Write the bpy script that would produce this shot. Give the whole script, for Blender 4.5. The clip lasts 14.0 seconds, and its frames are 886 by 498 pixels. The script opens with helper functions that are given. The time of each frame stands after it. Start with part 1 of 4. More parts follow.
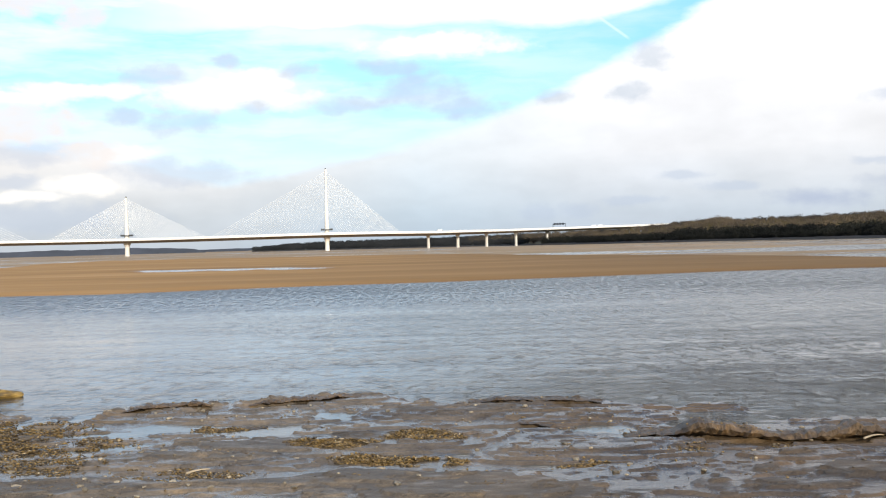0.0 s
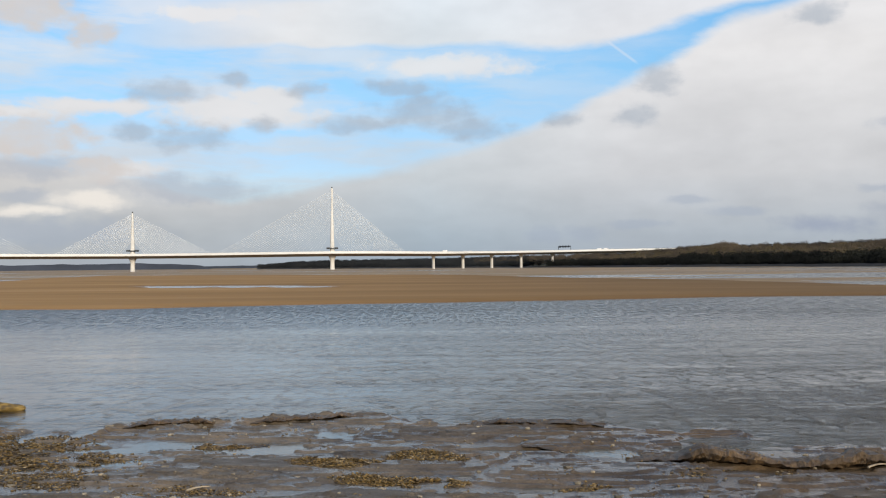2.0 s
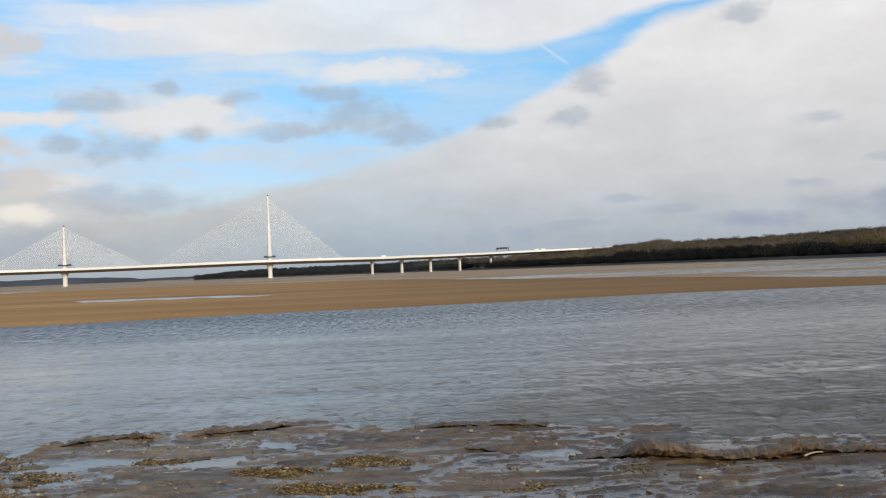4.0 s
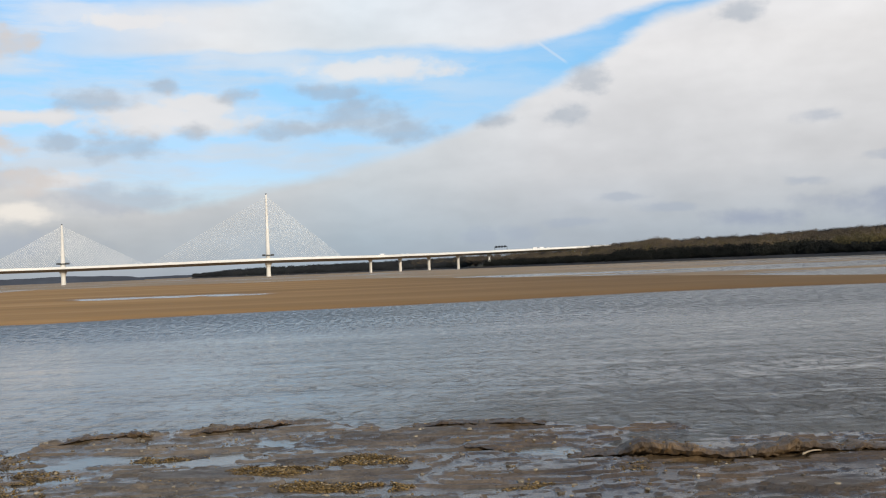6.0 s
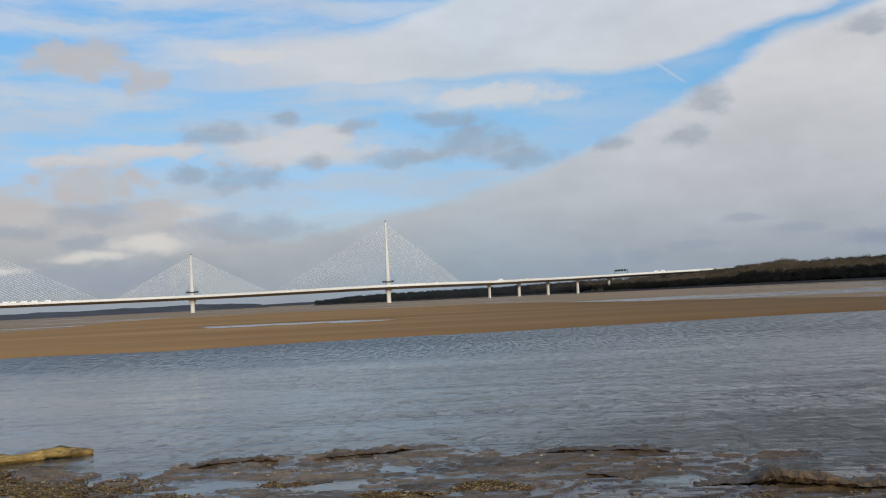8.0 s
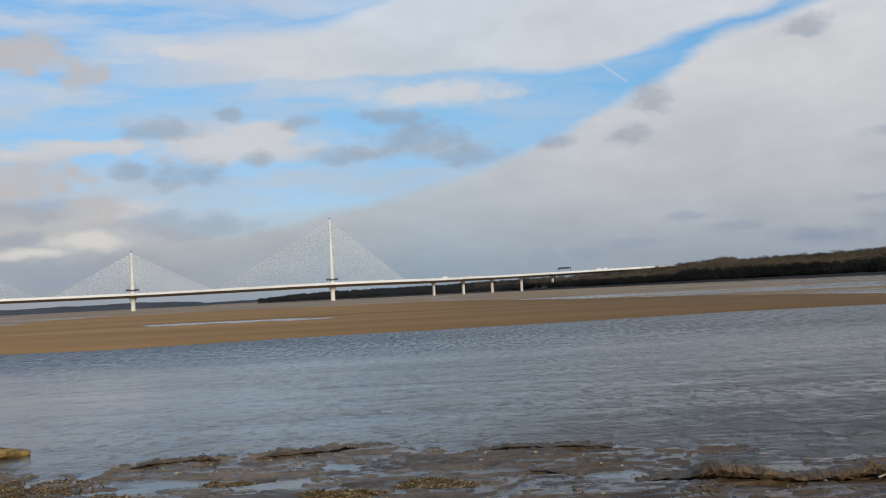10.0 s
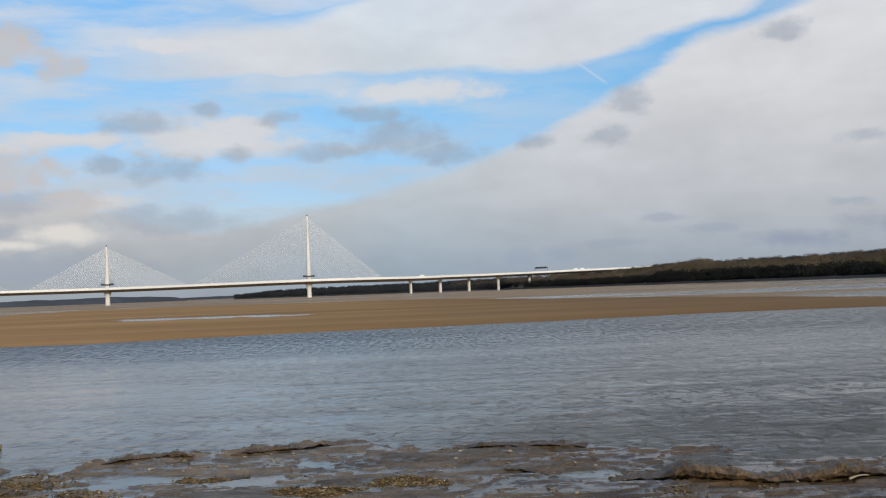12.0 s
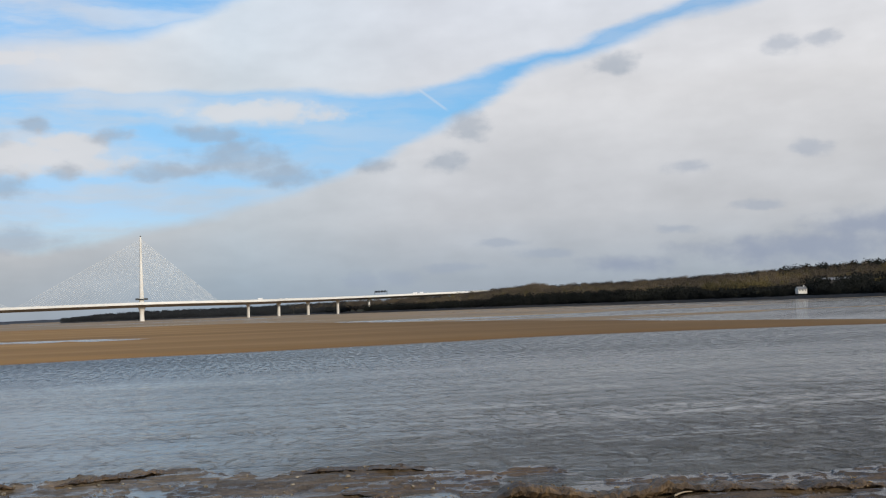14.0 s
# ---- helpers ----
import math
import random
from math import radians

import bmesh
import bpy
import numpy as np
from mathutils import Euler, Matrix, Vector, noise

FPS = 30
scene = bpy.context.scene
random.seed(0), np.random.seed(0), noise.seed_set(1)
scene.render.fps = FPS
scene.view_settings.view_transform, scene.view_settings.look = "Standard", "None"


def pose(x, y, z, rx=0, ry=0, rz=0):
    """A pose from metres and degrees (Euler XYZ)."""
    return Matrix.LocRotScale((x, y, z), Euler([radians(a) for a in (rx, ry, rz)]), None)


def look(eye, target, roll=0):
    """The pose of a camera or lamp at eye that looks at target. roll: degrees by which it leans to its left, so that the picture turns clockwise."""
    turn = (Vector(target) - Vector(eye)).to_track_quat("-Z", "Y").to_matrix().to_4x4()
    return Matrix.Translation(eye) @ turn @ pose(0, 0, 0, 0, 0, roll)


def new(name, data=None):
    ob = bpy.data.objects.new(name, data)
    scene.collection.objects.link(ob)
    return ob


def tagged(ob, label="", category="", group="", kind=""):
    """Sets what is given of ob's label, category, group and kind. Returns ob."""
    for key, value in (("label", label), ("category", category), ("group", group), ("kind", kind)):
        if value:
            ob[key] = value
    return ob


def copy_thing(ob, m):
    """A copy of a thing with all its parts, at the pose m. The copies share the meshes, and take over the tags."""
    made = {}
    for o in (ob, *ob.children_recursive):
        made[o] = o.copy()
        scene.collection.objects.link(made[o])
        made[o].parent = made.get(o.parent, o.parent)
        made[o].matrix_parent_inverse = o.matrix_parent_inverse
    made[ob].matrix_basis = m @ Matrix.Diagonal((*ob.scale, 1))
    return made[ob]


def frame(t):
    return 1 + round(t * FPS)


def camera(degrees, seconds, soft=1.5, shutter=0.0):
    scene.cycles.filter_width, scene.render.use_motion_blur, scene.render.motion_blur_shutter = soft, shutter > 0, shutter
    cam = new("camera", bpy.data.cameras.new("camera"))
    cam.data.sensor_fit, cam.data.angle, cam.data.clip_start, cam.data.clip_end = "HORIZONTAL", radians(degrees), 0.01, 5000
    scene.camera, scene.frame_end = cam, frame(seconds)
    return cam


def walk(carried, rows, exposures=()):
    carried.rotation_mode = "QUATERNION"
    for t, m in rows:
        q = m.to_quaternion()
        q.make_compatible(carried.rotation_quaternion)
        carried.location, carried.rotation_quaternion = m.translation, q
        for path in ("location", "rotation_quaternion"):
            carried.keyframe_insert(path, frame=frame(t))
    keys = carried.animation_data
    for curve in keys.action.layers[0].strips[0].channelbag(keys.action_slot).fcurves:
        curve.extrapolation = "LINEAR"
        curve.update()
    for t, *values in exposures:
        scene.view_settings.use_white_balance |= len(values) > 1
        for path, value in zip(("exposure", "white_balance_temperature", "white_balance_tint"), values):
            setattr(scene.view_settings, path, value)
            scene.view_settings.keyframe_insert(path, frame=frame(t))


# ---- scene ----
# ---------------------------------------------------------------- camera
LENS = 45.54
EYE = (0.0, 0.0, 4.0)
cam = camera(LENS, 14.0, soft=1.15)
# seconds, yaw to the left, pitch up, roll
TURNS = [
    (0.0, -1.054, -0.199, -1.502), (0.2, -0.620, 3.355, 0.005), (0.3, 1.071, 3.884, -0.067),
    (0.5, -1.82, 2.0, -0.85), (1.0, -0.105, 1.133, -1.408), (1.5, 0.000, 0.915, -1.021),
    (2.0, -0.795, 0.926, -0.515), (2.5, -0.677, 0.817, -0.284), (3.0, -1.928, 0.786, -1.808),
    (3.5, -4.064, 1.092, -2.216), (6.0, -4.225, 0.988, -2.254), (6.5, 0.250, 1.364, -2.432),
    (7.0, 4.658, 2.643, -2.904), (7.5, 4.996, 2.775, -2.755), (8.0, 2.134, 2.636, -2.833),
    (8.5, 0.929, 2.804, -2.765), (9.0, 0.329, 2.658, -2.891), (11.5, -1.865, 2.219, -2.476),
    (12.0, -2.100, 2.214, -2.202), (12.5, -4.340, 2.930, -2.001), (13.0, -7.361, 3.955, -1.504),
    (13.5, -10.402, 3.809, -2.851), (14.0, -10.816, 3.176, -2.109)]
walk(cam, [(t, pose(*EYE, 90 + p, 0, y) @ pose(0, 0, 0, 0, 0, r)) for t, y, p, r in TURNS],
     exposures=((0.0, 0.72, 6650, 10), (0.3, 0.5, 6500, 10), (0.6, 0.3, 6450, 10), (1.0, 0.17, 6600, 10), (1.5, 0.15, 6650, 10), (3.5, 0.15, 6650, 10),
                (6.0, 0.16, 6650, 10), (6.6, 0.14, 6650, 10), (7.5, -0.15, 6450, 10), (9.0, -0.23, 6350, 10), (11.5, -0.09, 6450, 10), (12.5, -0.06, 6450, 10), (13.0, -0.13, 6350, 10), (14.0, -0.02, 6450, 10)))

# ---------------------------------------------------------------- sun
SUN_AZ, SUN_EL = 158.0, 24.0
sun = new("sun", bpy.data.lights.new("sun", "SUN"))
sun.data.energy, sun.data.angle, sun.data.color = 3.2, radians(0.6), (1.0, 0.88, 0.70)
s_dir = Vector((math.sin(radians(SUN_AZ)) * math.cos(radians(SUN_EL)),
                math.cos(radians(SUN_AZ)) * math.cos(radians(SUN_EL)), math.sin(radians(SUN_EL))))
sun.matrix_world = look(s_dir * 50, (0, 0, 0))


# ---------------------------------------------------------------- node helpers
class Net:
    def __init__(self, tree):
        self.tree = tree
        tree.nodes.clear()

    def put(self, sock, v):
        if isinstance(v, bpy.types.NodeSocket):
            self.tree.links.new(v, sock)
        elif isinstance(v, (tuple, list)) and sock.type == "RGBA" and len(v) == 3:
            sock.default_value = (*v, 1)
        else:
            sock.default_value = v

    def node(self, kind, ins=None):
        n = self.tree.nodes.new(kind)
        for k, v in (ins or {}).items():
            self.put(n.inputs[k], v)
        return n

    def m(self, op, a, b=0.0, c=0.0, clamp=False):
        n = self.node("ShaderNodeMath", {0: a, 1: b, 2: c})
        n.operation, n.use_clamp = op, clamp
        return n.outputs[0]

    def v(self, op, a, b=(0, 0, 0)):
        n = self.node("ShaderNodeVectorMath", {0: a, 1: b})
        n.operation = op
        return n.outputs["Value"] if op in ("LENGTH", "DOT_PRODUCT") else n.outputs[0]

    def xyz(self, x, y, z=0.0):
        return self.node("ShaderNodeCombineXYZ", {0: x, 1: y, 2: z}).outputs[0]

    def noise(self, vec, scale, detail=4.0, rough=0.55, colour=False, distortion=0.0):
        n = self.node("ShaderNodeTexNoise", {"Vector": vec, "Scale": scale, "Detail": detail, "Roughness": rough, "Distortion": distortion})
        return n.outputs["Color" if colour else "Fac"]

    def step(self, x, lo, hi):
        """0 below lo, 1 above hi, smooth between."""
        n = self.node("ShaderNodeMapRange", {"Value": x, "From Min": lo, "From Max": hi})
        n.interpolation_type = "SMOOTHSTEP"
        return n.outputs[0]

    def ramp(self, x, stops, mode="LINEAR"):
        n = self.node("ShaderNodeValToRGB", {0: x})
        cr = n.color_ramp
        cr.interpolation = mode
        while len(cr.elements) < len(stops):
            cr.elements.new(0.5)
        for e, (p, col) in zip(cr.elements, stops):
            e.position = p
            e.color = (col, col, col, 1) if isinstance(col, (int, float)) else (*col, 1)
        return n.outputs[0]

    def mix(self, f, a, b, mode="MIX"):
        n = self.node("ShaderNodeMix")
        n.data_type, n.blend_type = "RGBA", mode
        self.put(n.inputs[0], f), self.put(n.inputs[6], a), self.put(n.inputs[7], b)
        return n.outputs[2]


# ---------------------------------------------------------------- sky
# cloud banks, in degrees of bearing from straight ahead and of height above the horizon
LOW_TOP = [(-23, 6.2), (-14.8, 4.7), (-10.4, 3.8), (-7.4, 4.2), (-2.8, 5.3), (1.9, 6.3), (6.6, 7.9), (10.6, 9.8),
           (13.2, 10.8), (14.6, 11.9), (16.4, 12.8), (20.5, 13.8), (24.4, 14.8), (28.3, 15.5), (32, 17.0)]
HIGH_BASE = [(-22, 11.6), (-14.6, 11.3), (-8.6, 11.5), (-2.5, 11.7), (3.7, 11.7), (6.8, 11.5), (9.2, 11.6), (11.4, 12.0),
             (13.5, 12.6), (15.0, 13.0), (17.3, 13.6), (19.6, 14.2), (23.4, 15.1), (27, 16.2)]
HIGH_TOP = [(-25, 13.6), (-17.3, 13.6), (-13, 14.5), (-8.5, 14.6), (-5.4, 14.8), (-2.3, 15.9), (0, 17), (6, 19)]
# bearing, height, half width, half height
GREY = [(-13.9, 9.2, 2.2, .6), (-9.0, 7.65, .9, .55), (-12.7, 6.9, 2.4, .85), (-15.6, 7.1, 1.3, .45), (-10.1, 9.9, .9, .5), (-6.6, 9.4, 1.1, .45),
        (-4.2, 7.65, 2.2, .5), (-.2, 8.3, 2.6, 1.1), (2.4, 7.4, 2.3, .7), (-1.6, 9.7, 2.2, .5), (11.3, 7.95, 1.1, .65), (7.4, 7.8, 1.2, .45),
        (12.5, 9.8, 1.1, .9), (20.6, 12.7, 1.3, .7)]
GREY2 = [(16.4, 2.7, 1.4, .3), (11.3, 2.1, 1.6, .3), (8.3, 1.7, 1.3, .5), (6.2, 1.6, 1.0, .5), (13.8, 3.3, 1.8, .25), (-21.0, 3.8, 1.7, .4), (-25.3, 4.4, 3.0, .45), (-20.5, 1.9, 6, .9),
         (-19.8, 5.3, 3.2, .7), (-12.6, 4.2, 4.3, .75), (30.3, 7.5, 1.0, .55), (24.3, 6.9, 1.2, .4), (27.6, 4.8, 1.6, .25), (23.3, 3.8, 1.2, .25),
         (29.2, 12.8, 1.3, .5), (31.2, 13.0, .9, .4)]
LOW_GREY = [(29.7, 2.5, 6.5, .9), (20.5, 1.9, 2.6, .6), (33, 3.4, 4, .8)]
WHITE = [(-11.0, 13.3, 4.5, .6), (-10.2, 8.3, 5.4, 1.1), (-17.5, 8.3, 4.5, .55), (-8.7, 8.9, 3.0, 1.0), (0.9, 10.7, 5.2, .75),
         (-21.4, 7.9, 3.4, .45), (-15.7, 5.1, 2.1, .6)]
PEACH = [(-20.9, 12.9, 2.9, .9), (-17.6, 12.1, 1.3, .75), (-19.6, 13.6, 1.0, .8), (-22.2, 13.3, 1.0, .7), (-27.2, 11.8, 1.2, .9), (-26.2, 9.8, 1.2, .7),
         (-25.6, 5.8, 2.9, 1.0), (-20.6, 6.8, 2.8, 1.0), (-17.2, 5.2, 1.6, .7)]

world = bpy.data.worlds.new("sky")
scene.world = world
world.use_nodes = True
net = Net(world.node_tree)
way = net.node("ShaderNodeTexCoord").outputs["Generated"]
sep = net.node("ShaderNodeSeparateXYZ", {0: net.v("NORMALIZE", way)}).outputs
az0 = net.m("MULTIPLY", net.m("ARCTAN2", sep[0], sep[1]), 57.2958)
el0 = net.m("MULTIPLY", net.m("ARCSINE", sep[2]), 57.2958)
flat = net.xyz(net.m("MULTIPLY", az0, 0.1), net.m("MULTIPLY", el0, 0.28))
warp = net.node("ShaderNodeSeparateColor", {0: net.noise(flat, 2.2, 6, 0.6, colour=True)}).outputs
az = net.m("ADD", az0, net.m("MULTIPLY", net.m("SUBTRACT", warp[0], 0.5), 2.2))
el = net.m("ADD", el0, net.m("MULTIPLY", net.m("SUBTRACT", warp[1], 0.5), 1.0))
streak = net.noise(net.xyz(net.m("MULTIPLY", az, 0.05), net.m("MULTIPLY", el, 0.30)), 2.0, 6, 0.55)
fine = net.noise(net.xyz(net.m("MULTIPLY", az0, 0.26), net.m("MULTIPLY", el0, 0.36)), 2.6, 5, 0.52)


def line_of(points):
    x = net.m("DIVIDE", net.m("ADD", az, 30.0), 65.0, clamp=True)
    return net.m("MULTIPLY", net.ramp(x, [((a + 30) / 65, e / 20) for a, e in points]), 20.0)


def blobs(spots, inner=0.35):
    total = None
    here = net.xyz(az, el)
    for a, e, w, h in spots:
        d = net.v("LENGTH", net.v("MULTIPLY", net.v("SUBTRACT", here, (a, e, 0)), (1 / w, 1 / h, 0)))
        d = net.m("ADD", d, net.m("MULTIPLY", net.m("SUBTRACT", fine, 0.5), 1.6))
        b = net.m("SUBTRACT", 1.0, net.step(d, inner, 1.3))
        total = b if total is None else net.m("MAXIMUM", total, b)
    return total


low = net.step(net.m("SUBTRACT", line_of(LOW_TOP), el), -0.55, 0.6)
high = net.m("MULTIPLY", net.step(net.m("SUBTRACT", el, line_of(HIGH_BASE)), -0.4, 0.4),
             net.step(net.m("SUBTRACT", line_of(HIGH_TOP), el), -0.5, 1.0))
high = net.m("MULTIPLY", high, net.step(az, -24.0, -6.0))
veil = net.m("ADD", net.m("MULTIPLY", net.step(streak, 0.34, 0.66), 0.58), 0.09)
veil = net.m("MULTIPLY", veil, net.m("SUBTRACT", 1.0, net.m("MULTIPLY", net.step(az, 0.0, 8.0), 0.5)))
white = net.m("MAXIMUM", net.m("MULTIPLY", blobs(WHITE), 0.9), veil)
white = net.m("MAXIMUM", white, net.m("MULTIPLY", high, 0.93))
cover = net.m("MAXIMUM", white, net.m("MULTIPLY", low, 0.97))

SKY_GAIN = 0.092
nishita = net.node("ShaderNodeTexSky")
nishita.sky_type, nishita.sun_disc = "NISHITA", False
nishita.sun_elevation, nishita.sun_rotation = radians(SUN_EL), radians(SUN_AZ)
nishita.air_density, nishita.dust_density, nishita.ozone_density = 1.0, 0.4, 1.6
blue = net.mix(1.0, nishita.outputs[0], (SKY_GAIN * 0.98, SKY_GAIN * 1.22, SKY_GAIN * 1.36), "MULTIPLY")
blue = net.mix(1.0, blue, net.ramp(net.m("DIVIDE", el0, 16.0, clamp=True), [(0.0, (0.88, 0.80, 0.92)), (0.35, (0.84, 0.82, 0.96)), (0.65, (0.82, 1.0, 1.08)), (1.0, (0.80, 1.16, 1.27))]), "MULTIPLY")
# cloud brightness: whiter high up and at the sunlit rims, blue-grey towards the horizon
h = net.m("DIVIDE", el, 16.0, clamp=True)
body = net.ramp(h, [(0.0, (0.32, 0.38, 0.46)), (0.10, (0.39, 0.445, 0.51)), (0.30, (0.57, 0.59, 0.62)), (0.7, (0.73, 0.735, 0.75)), (1.0, (0.77, 0.79, 0.83))])
soft_n = net.noise(flat, 1.6, 3, 0.5)
body = net.mix(1.0, body, net.ramp(soft_n, [(0.3, 0.93), (0.7, 1.06)]), "MULTIPLY")
body = net.mix(1.0, body, net.ramp(fine, [(0.25, 0.975), (0.75, 1.025)]), "MULTIPLY")
# the low bank is warmer to the west, where the sun strikes it, and bluer under the eastern end
tint = net.ramp(net.m("DIVIDE", net.m("ADD", az0, 30.0), 65.0, clamp=True), [(0.0, (1.07, 1.0, 0.93)), (0.30, (1.04, 1.0, 0.96)), (0.46, (0.95, 1.0, 1.02)), (0.62, (1.01, 1.0, 1.0)), (1.0, (1.025, 1.0, 0.98))])
body = net.mix(1.0, body, tint, "MULTIPLY")
sky = net.mix(cover, blue, body)
bright = net.m("MULTIPLY", blobs(WHITE, 0.1), 0.55)
sky = net.mix(bright, sky, (0.76, 0.77, 0.80))
grey = net.m("MULTIPLY", blobs(GREY), net.ramp(fine, [(0.3, 0.95), (0.7, 0.7)]))
sky = net.mix(net.m("MULTIPLY", grey, 0.70), sky, (0.36, 0.42, 0.50))
sky = net.mix(net.m("MULTIPLY", blobs(GREY2), 0.48), sky, (0.34, 0.40, 0.50))
sky = net.mix(net.m("MULTIPLY", blobs(LOW_GREY, 0.1), 0.75), sky, (0.30, 0.35, 0.46))
sky = net.mix(net.m("MULTIPLY", blobs(PEACH, 0.55), net.ramp(fine, [(0.3, 0.95), (0.7, 0.6)])), sky, (0.61, 0.58, 0.57))
sky = net.mix(net.m("MULTIPLY", blobs([(-20.4, 3.0, 2.0, .35), (-17.6, 3.6, 2.2, .55), (-25.8, 2.5, 2.2, .25)], 0.3), 0.8), sky, (0.84, 0.80, 0.745))
# a short vapour trail
along = net.m("ADD", net.m("MULTIPLY", net.m("SUBTRACT", az0, 10.55), 0.794), net.m("MULTIPLY", net.m("SUBTRACT", el0, 11.25), -0.607))
across = net.m("ADD", net.m("MULTIPLY", net.m("SUBTRACT", az0, 10.55), 0.607), net.m("MULTIPLY", net.m("SUBTRACT", el0, 11.25), 0.794))
trail = net.m("MULTIPLY", net.m("SUBTRACT", 1.0, net.step(net.m("ABSOLUTE", along), 0.7, 1.15)), net.m("SUBTRACT", 1.0, net.step(net.m("ABSOLUTE", across), 0.02, 0.11)))
sky = net.mix(net.m("MULTIPLY", trail, 0.3), sky, (0.78, 0.80, 0.84))
back = net.node("ShaderNodeBackground", {"Color": sky, "Strength": 0.965})
out = net.node("ShaderNodeOutputWorld")
world.node_tree.links.new(back.outputs[0], out.inputs["Surface"])


# ---------------------------------------------------------------- materials
def material(name, build):
    mat = bpy.data.materials.new(name)
    mat.use_nodes = True
    n = Net(mat.node_tree)
    p = n.node("ShaderNodeBsdfPrincipled")
    o = n.node("ShaderNodeOutputMaterial")
    mat.node_tree.links.new(p.outputs[0], o.inputs["Surface"])
    where = n.node("ShaderNodeNewGeometry").outputs["Position"]
    build(n, p, where)
    return mat


def bump(n, p, height, distance, strength=1.0):
    b = n.node("ShaderNodeBump", {"Height": height, "Distance": distance, "Strength": strength})
    n.put(p.inputs["Normal"], b.outputs[0])


def plain(name, colour, rough=0.7, vary=0.15, scale=3.0, metal=0.0, relief=0.01, by_object=0.0):
    def build(n, p, where):
        k = n.noise(where, scale, 6, 0.6)
        big = n.noise(where, scale * 0.13, 3, 0.5)
        c = n.mix(1.0, colour, n.ramp(k, [(0.25, 1 - vary), (0.75, 1 + vary)]), "MULTIPLY")
        c = n.mix(1.0, c, n.ramp(big, [(0.3, 1 - vary), (0.7, 1 + vary)]), "MULTIPLY")
        if by_object:
            r = n.node("ShaderNodeObjectInfo").outputs["Random"]
            c = n.mix(1.0, c, n.ramp(r, [(0, 1 - by_object), (1, 1 + by_object)]), "MULTIPLY")
        n.put(p.inputs["Base Color"], c)
        n.put(p.inputs["Roughness"], rough)
        n.put(p.inputs["Metallic"], metal)
        bump(n, p, k, relief)
    return material(name, build)


def build_water(n, p, where):
    # wind ripples: calm and pale by the near left shore, ruffled across the channel, still pools beyond the sandbank
    small = n.noise(n.v("MULTIPLY", where, (2.7, 1.25, 1.0)), 1.0, 5, 0.62, distortion=0.6)
    mid = n.noise(n.v("MULTIPLY", where, (0.80, 0.42, 1.0)), 1.0, 4, 0.6, distortion=0.7)
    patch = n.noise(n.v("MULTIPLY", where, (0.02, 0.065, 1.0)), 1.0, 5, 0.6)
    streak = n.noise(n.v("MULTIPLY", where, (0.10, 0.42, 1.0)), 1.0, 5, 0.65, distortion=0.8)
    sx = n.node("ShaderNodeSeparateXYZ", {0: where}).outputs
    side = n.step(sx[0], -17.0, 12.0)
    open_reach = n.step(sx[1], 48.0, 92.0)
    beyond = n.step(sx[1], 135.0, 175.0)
    ruffled = n.m("MAXIMUM", n.m("ADD", n.m("MULTIPLY", side, 0.68), 0.20), n.m("MULTIPLY", open_reach, 0.9))
    amp = n.m("MULTIPLY", ruffled, n.ramp(patch, [(0.38, 0.22), (0.60, 1.0)]))
    amp = n.m("MULTIPLY", amp, n.m("SUBTRACT", 1.0, n.m("MULTIPLY", beyond, 0.6)))
    chop = n.m("MULTIPLY", n.m("SUBTRACT", 1.0, n.step(sx[1], 27.0, 38.0)), n.step(sx[0], -1.0, 6.0))
    amp = n.m("MULTIPLY", amp, n.m("ADD", 1.0, n.m("MULTIPLY", chop, 0.9)))
    amp = n.m("MULTIPLY", amp, n.ramp(streak, [(0.35, 0.45), (0.62, 1.35)]))
    wave = n.step(small, 0.54, 0.72)
    swell = n.step(mid, 0.55, 0.75)
    hgt = n.m("MULTIPLY", n.m("ADD", n.m("ADD", n.m("MULTIPLY", small, 0.16), n.m("MULTIPLY", mid, 0.30)), n.m("ADD", n.m("MULTIPLY", wave, 0.17), n.m("MULTIPLY", swell, 0.24))), amp)
    # long low crests running in to the near shore
    crest = n.step(n.noise(n.v("MULTIPLY", where, (0.75, 2.9, 1.0)), 1.0, 4, 0.55, distortion=0.5), 0.48, 0.68)
    hgt = n.m("ADD", hgt, n.m("MULTIPLY", n.m("MULTIPLY", crest, n.m("ADD", 0.04, chop)), 0.085))
    clear = n.mix(n.ramp(patch, [(0.35, 0.0), (0.7, 1.0)]), (0.026, 0.031, 0.036), (0.036, 0.040, 0.043))
    silty = n.mix(n.ramp(patch, [(0.35, 0.0), (0.7, 1.0)]), (0.060, 0.058, 0.050), (0.084, 0.079, 0.064))
    n.put(p.inputs["Base Color"], n.mix(side, clear, silty))
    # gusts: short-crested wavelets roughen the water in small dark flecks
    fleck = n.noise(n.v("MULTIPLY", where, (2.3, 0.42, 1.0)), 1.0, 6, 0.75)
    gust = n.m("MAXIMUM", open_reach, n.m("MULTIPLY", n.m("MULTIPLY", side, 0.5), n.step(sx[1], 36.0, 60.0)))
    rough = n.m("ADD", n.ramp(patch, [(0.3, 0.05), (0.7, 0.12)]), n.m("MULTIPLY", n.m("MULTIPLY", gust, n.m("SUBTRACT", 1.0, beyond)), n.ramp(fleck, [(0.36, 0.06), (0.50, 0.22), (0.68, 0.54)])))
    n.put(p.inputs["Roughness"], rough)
    n.put(p.inputs["IOR"], 1.333)
    bump(n, p, hgt, 0.50)


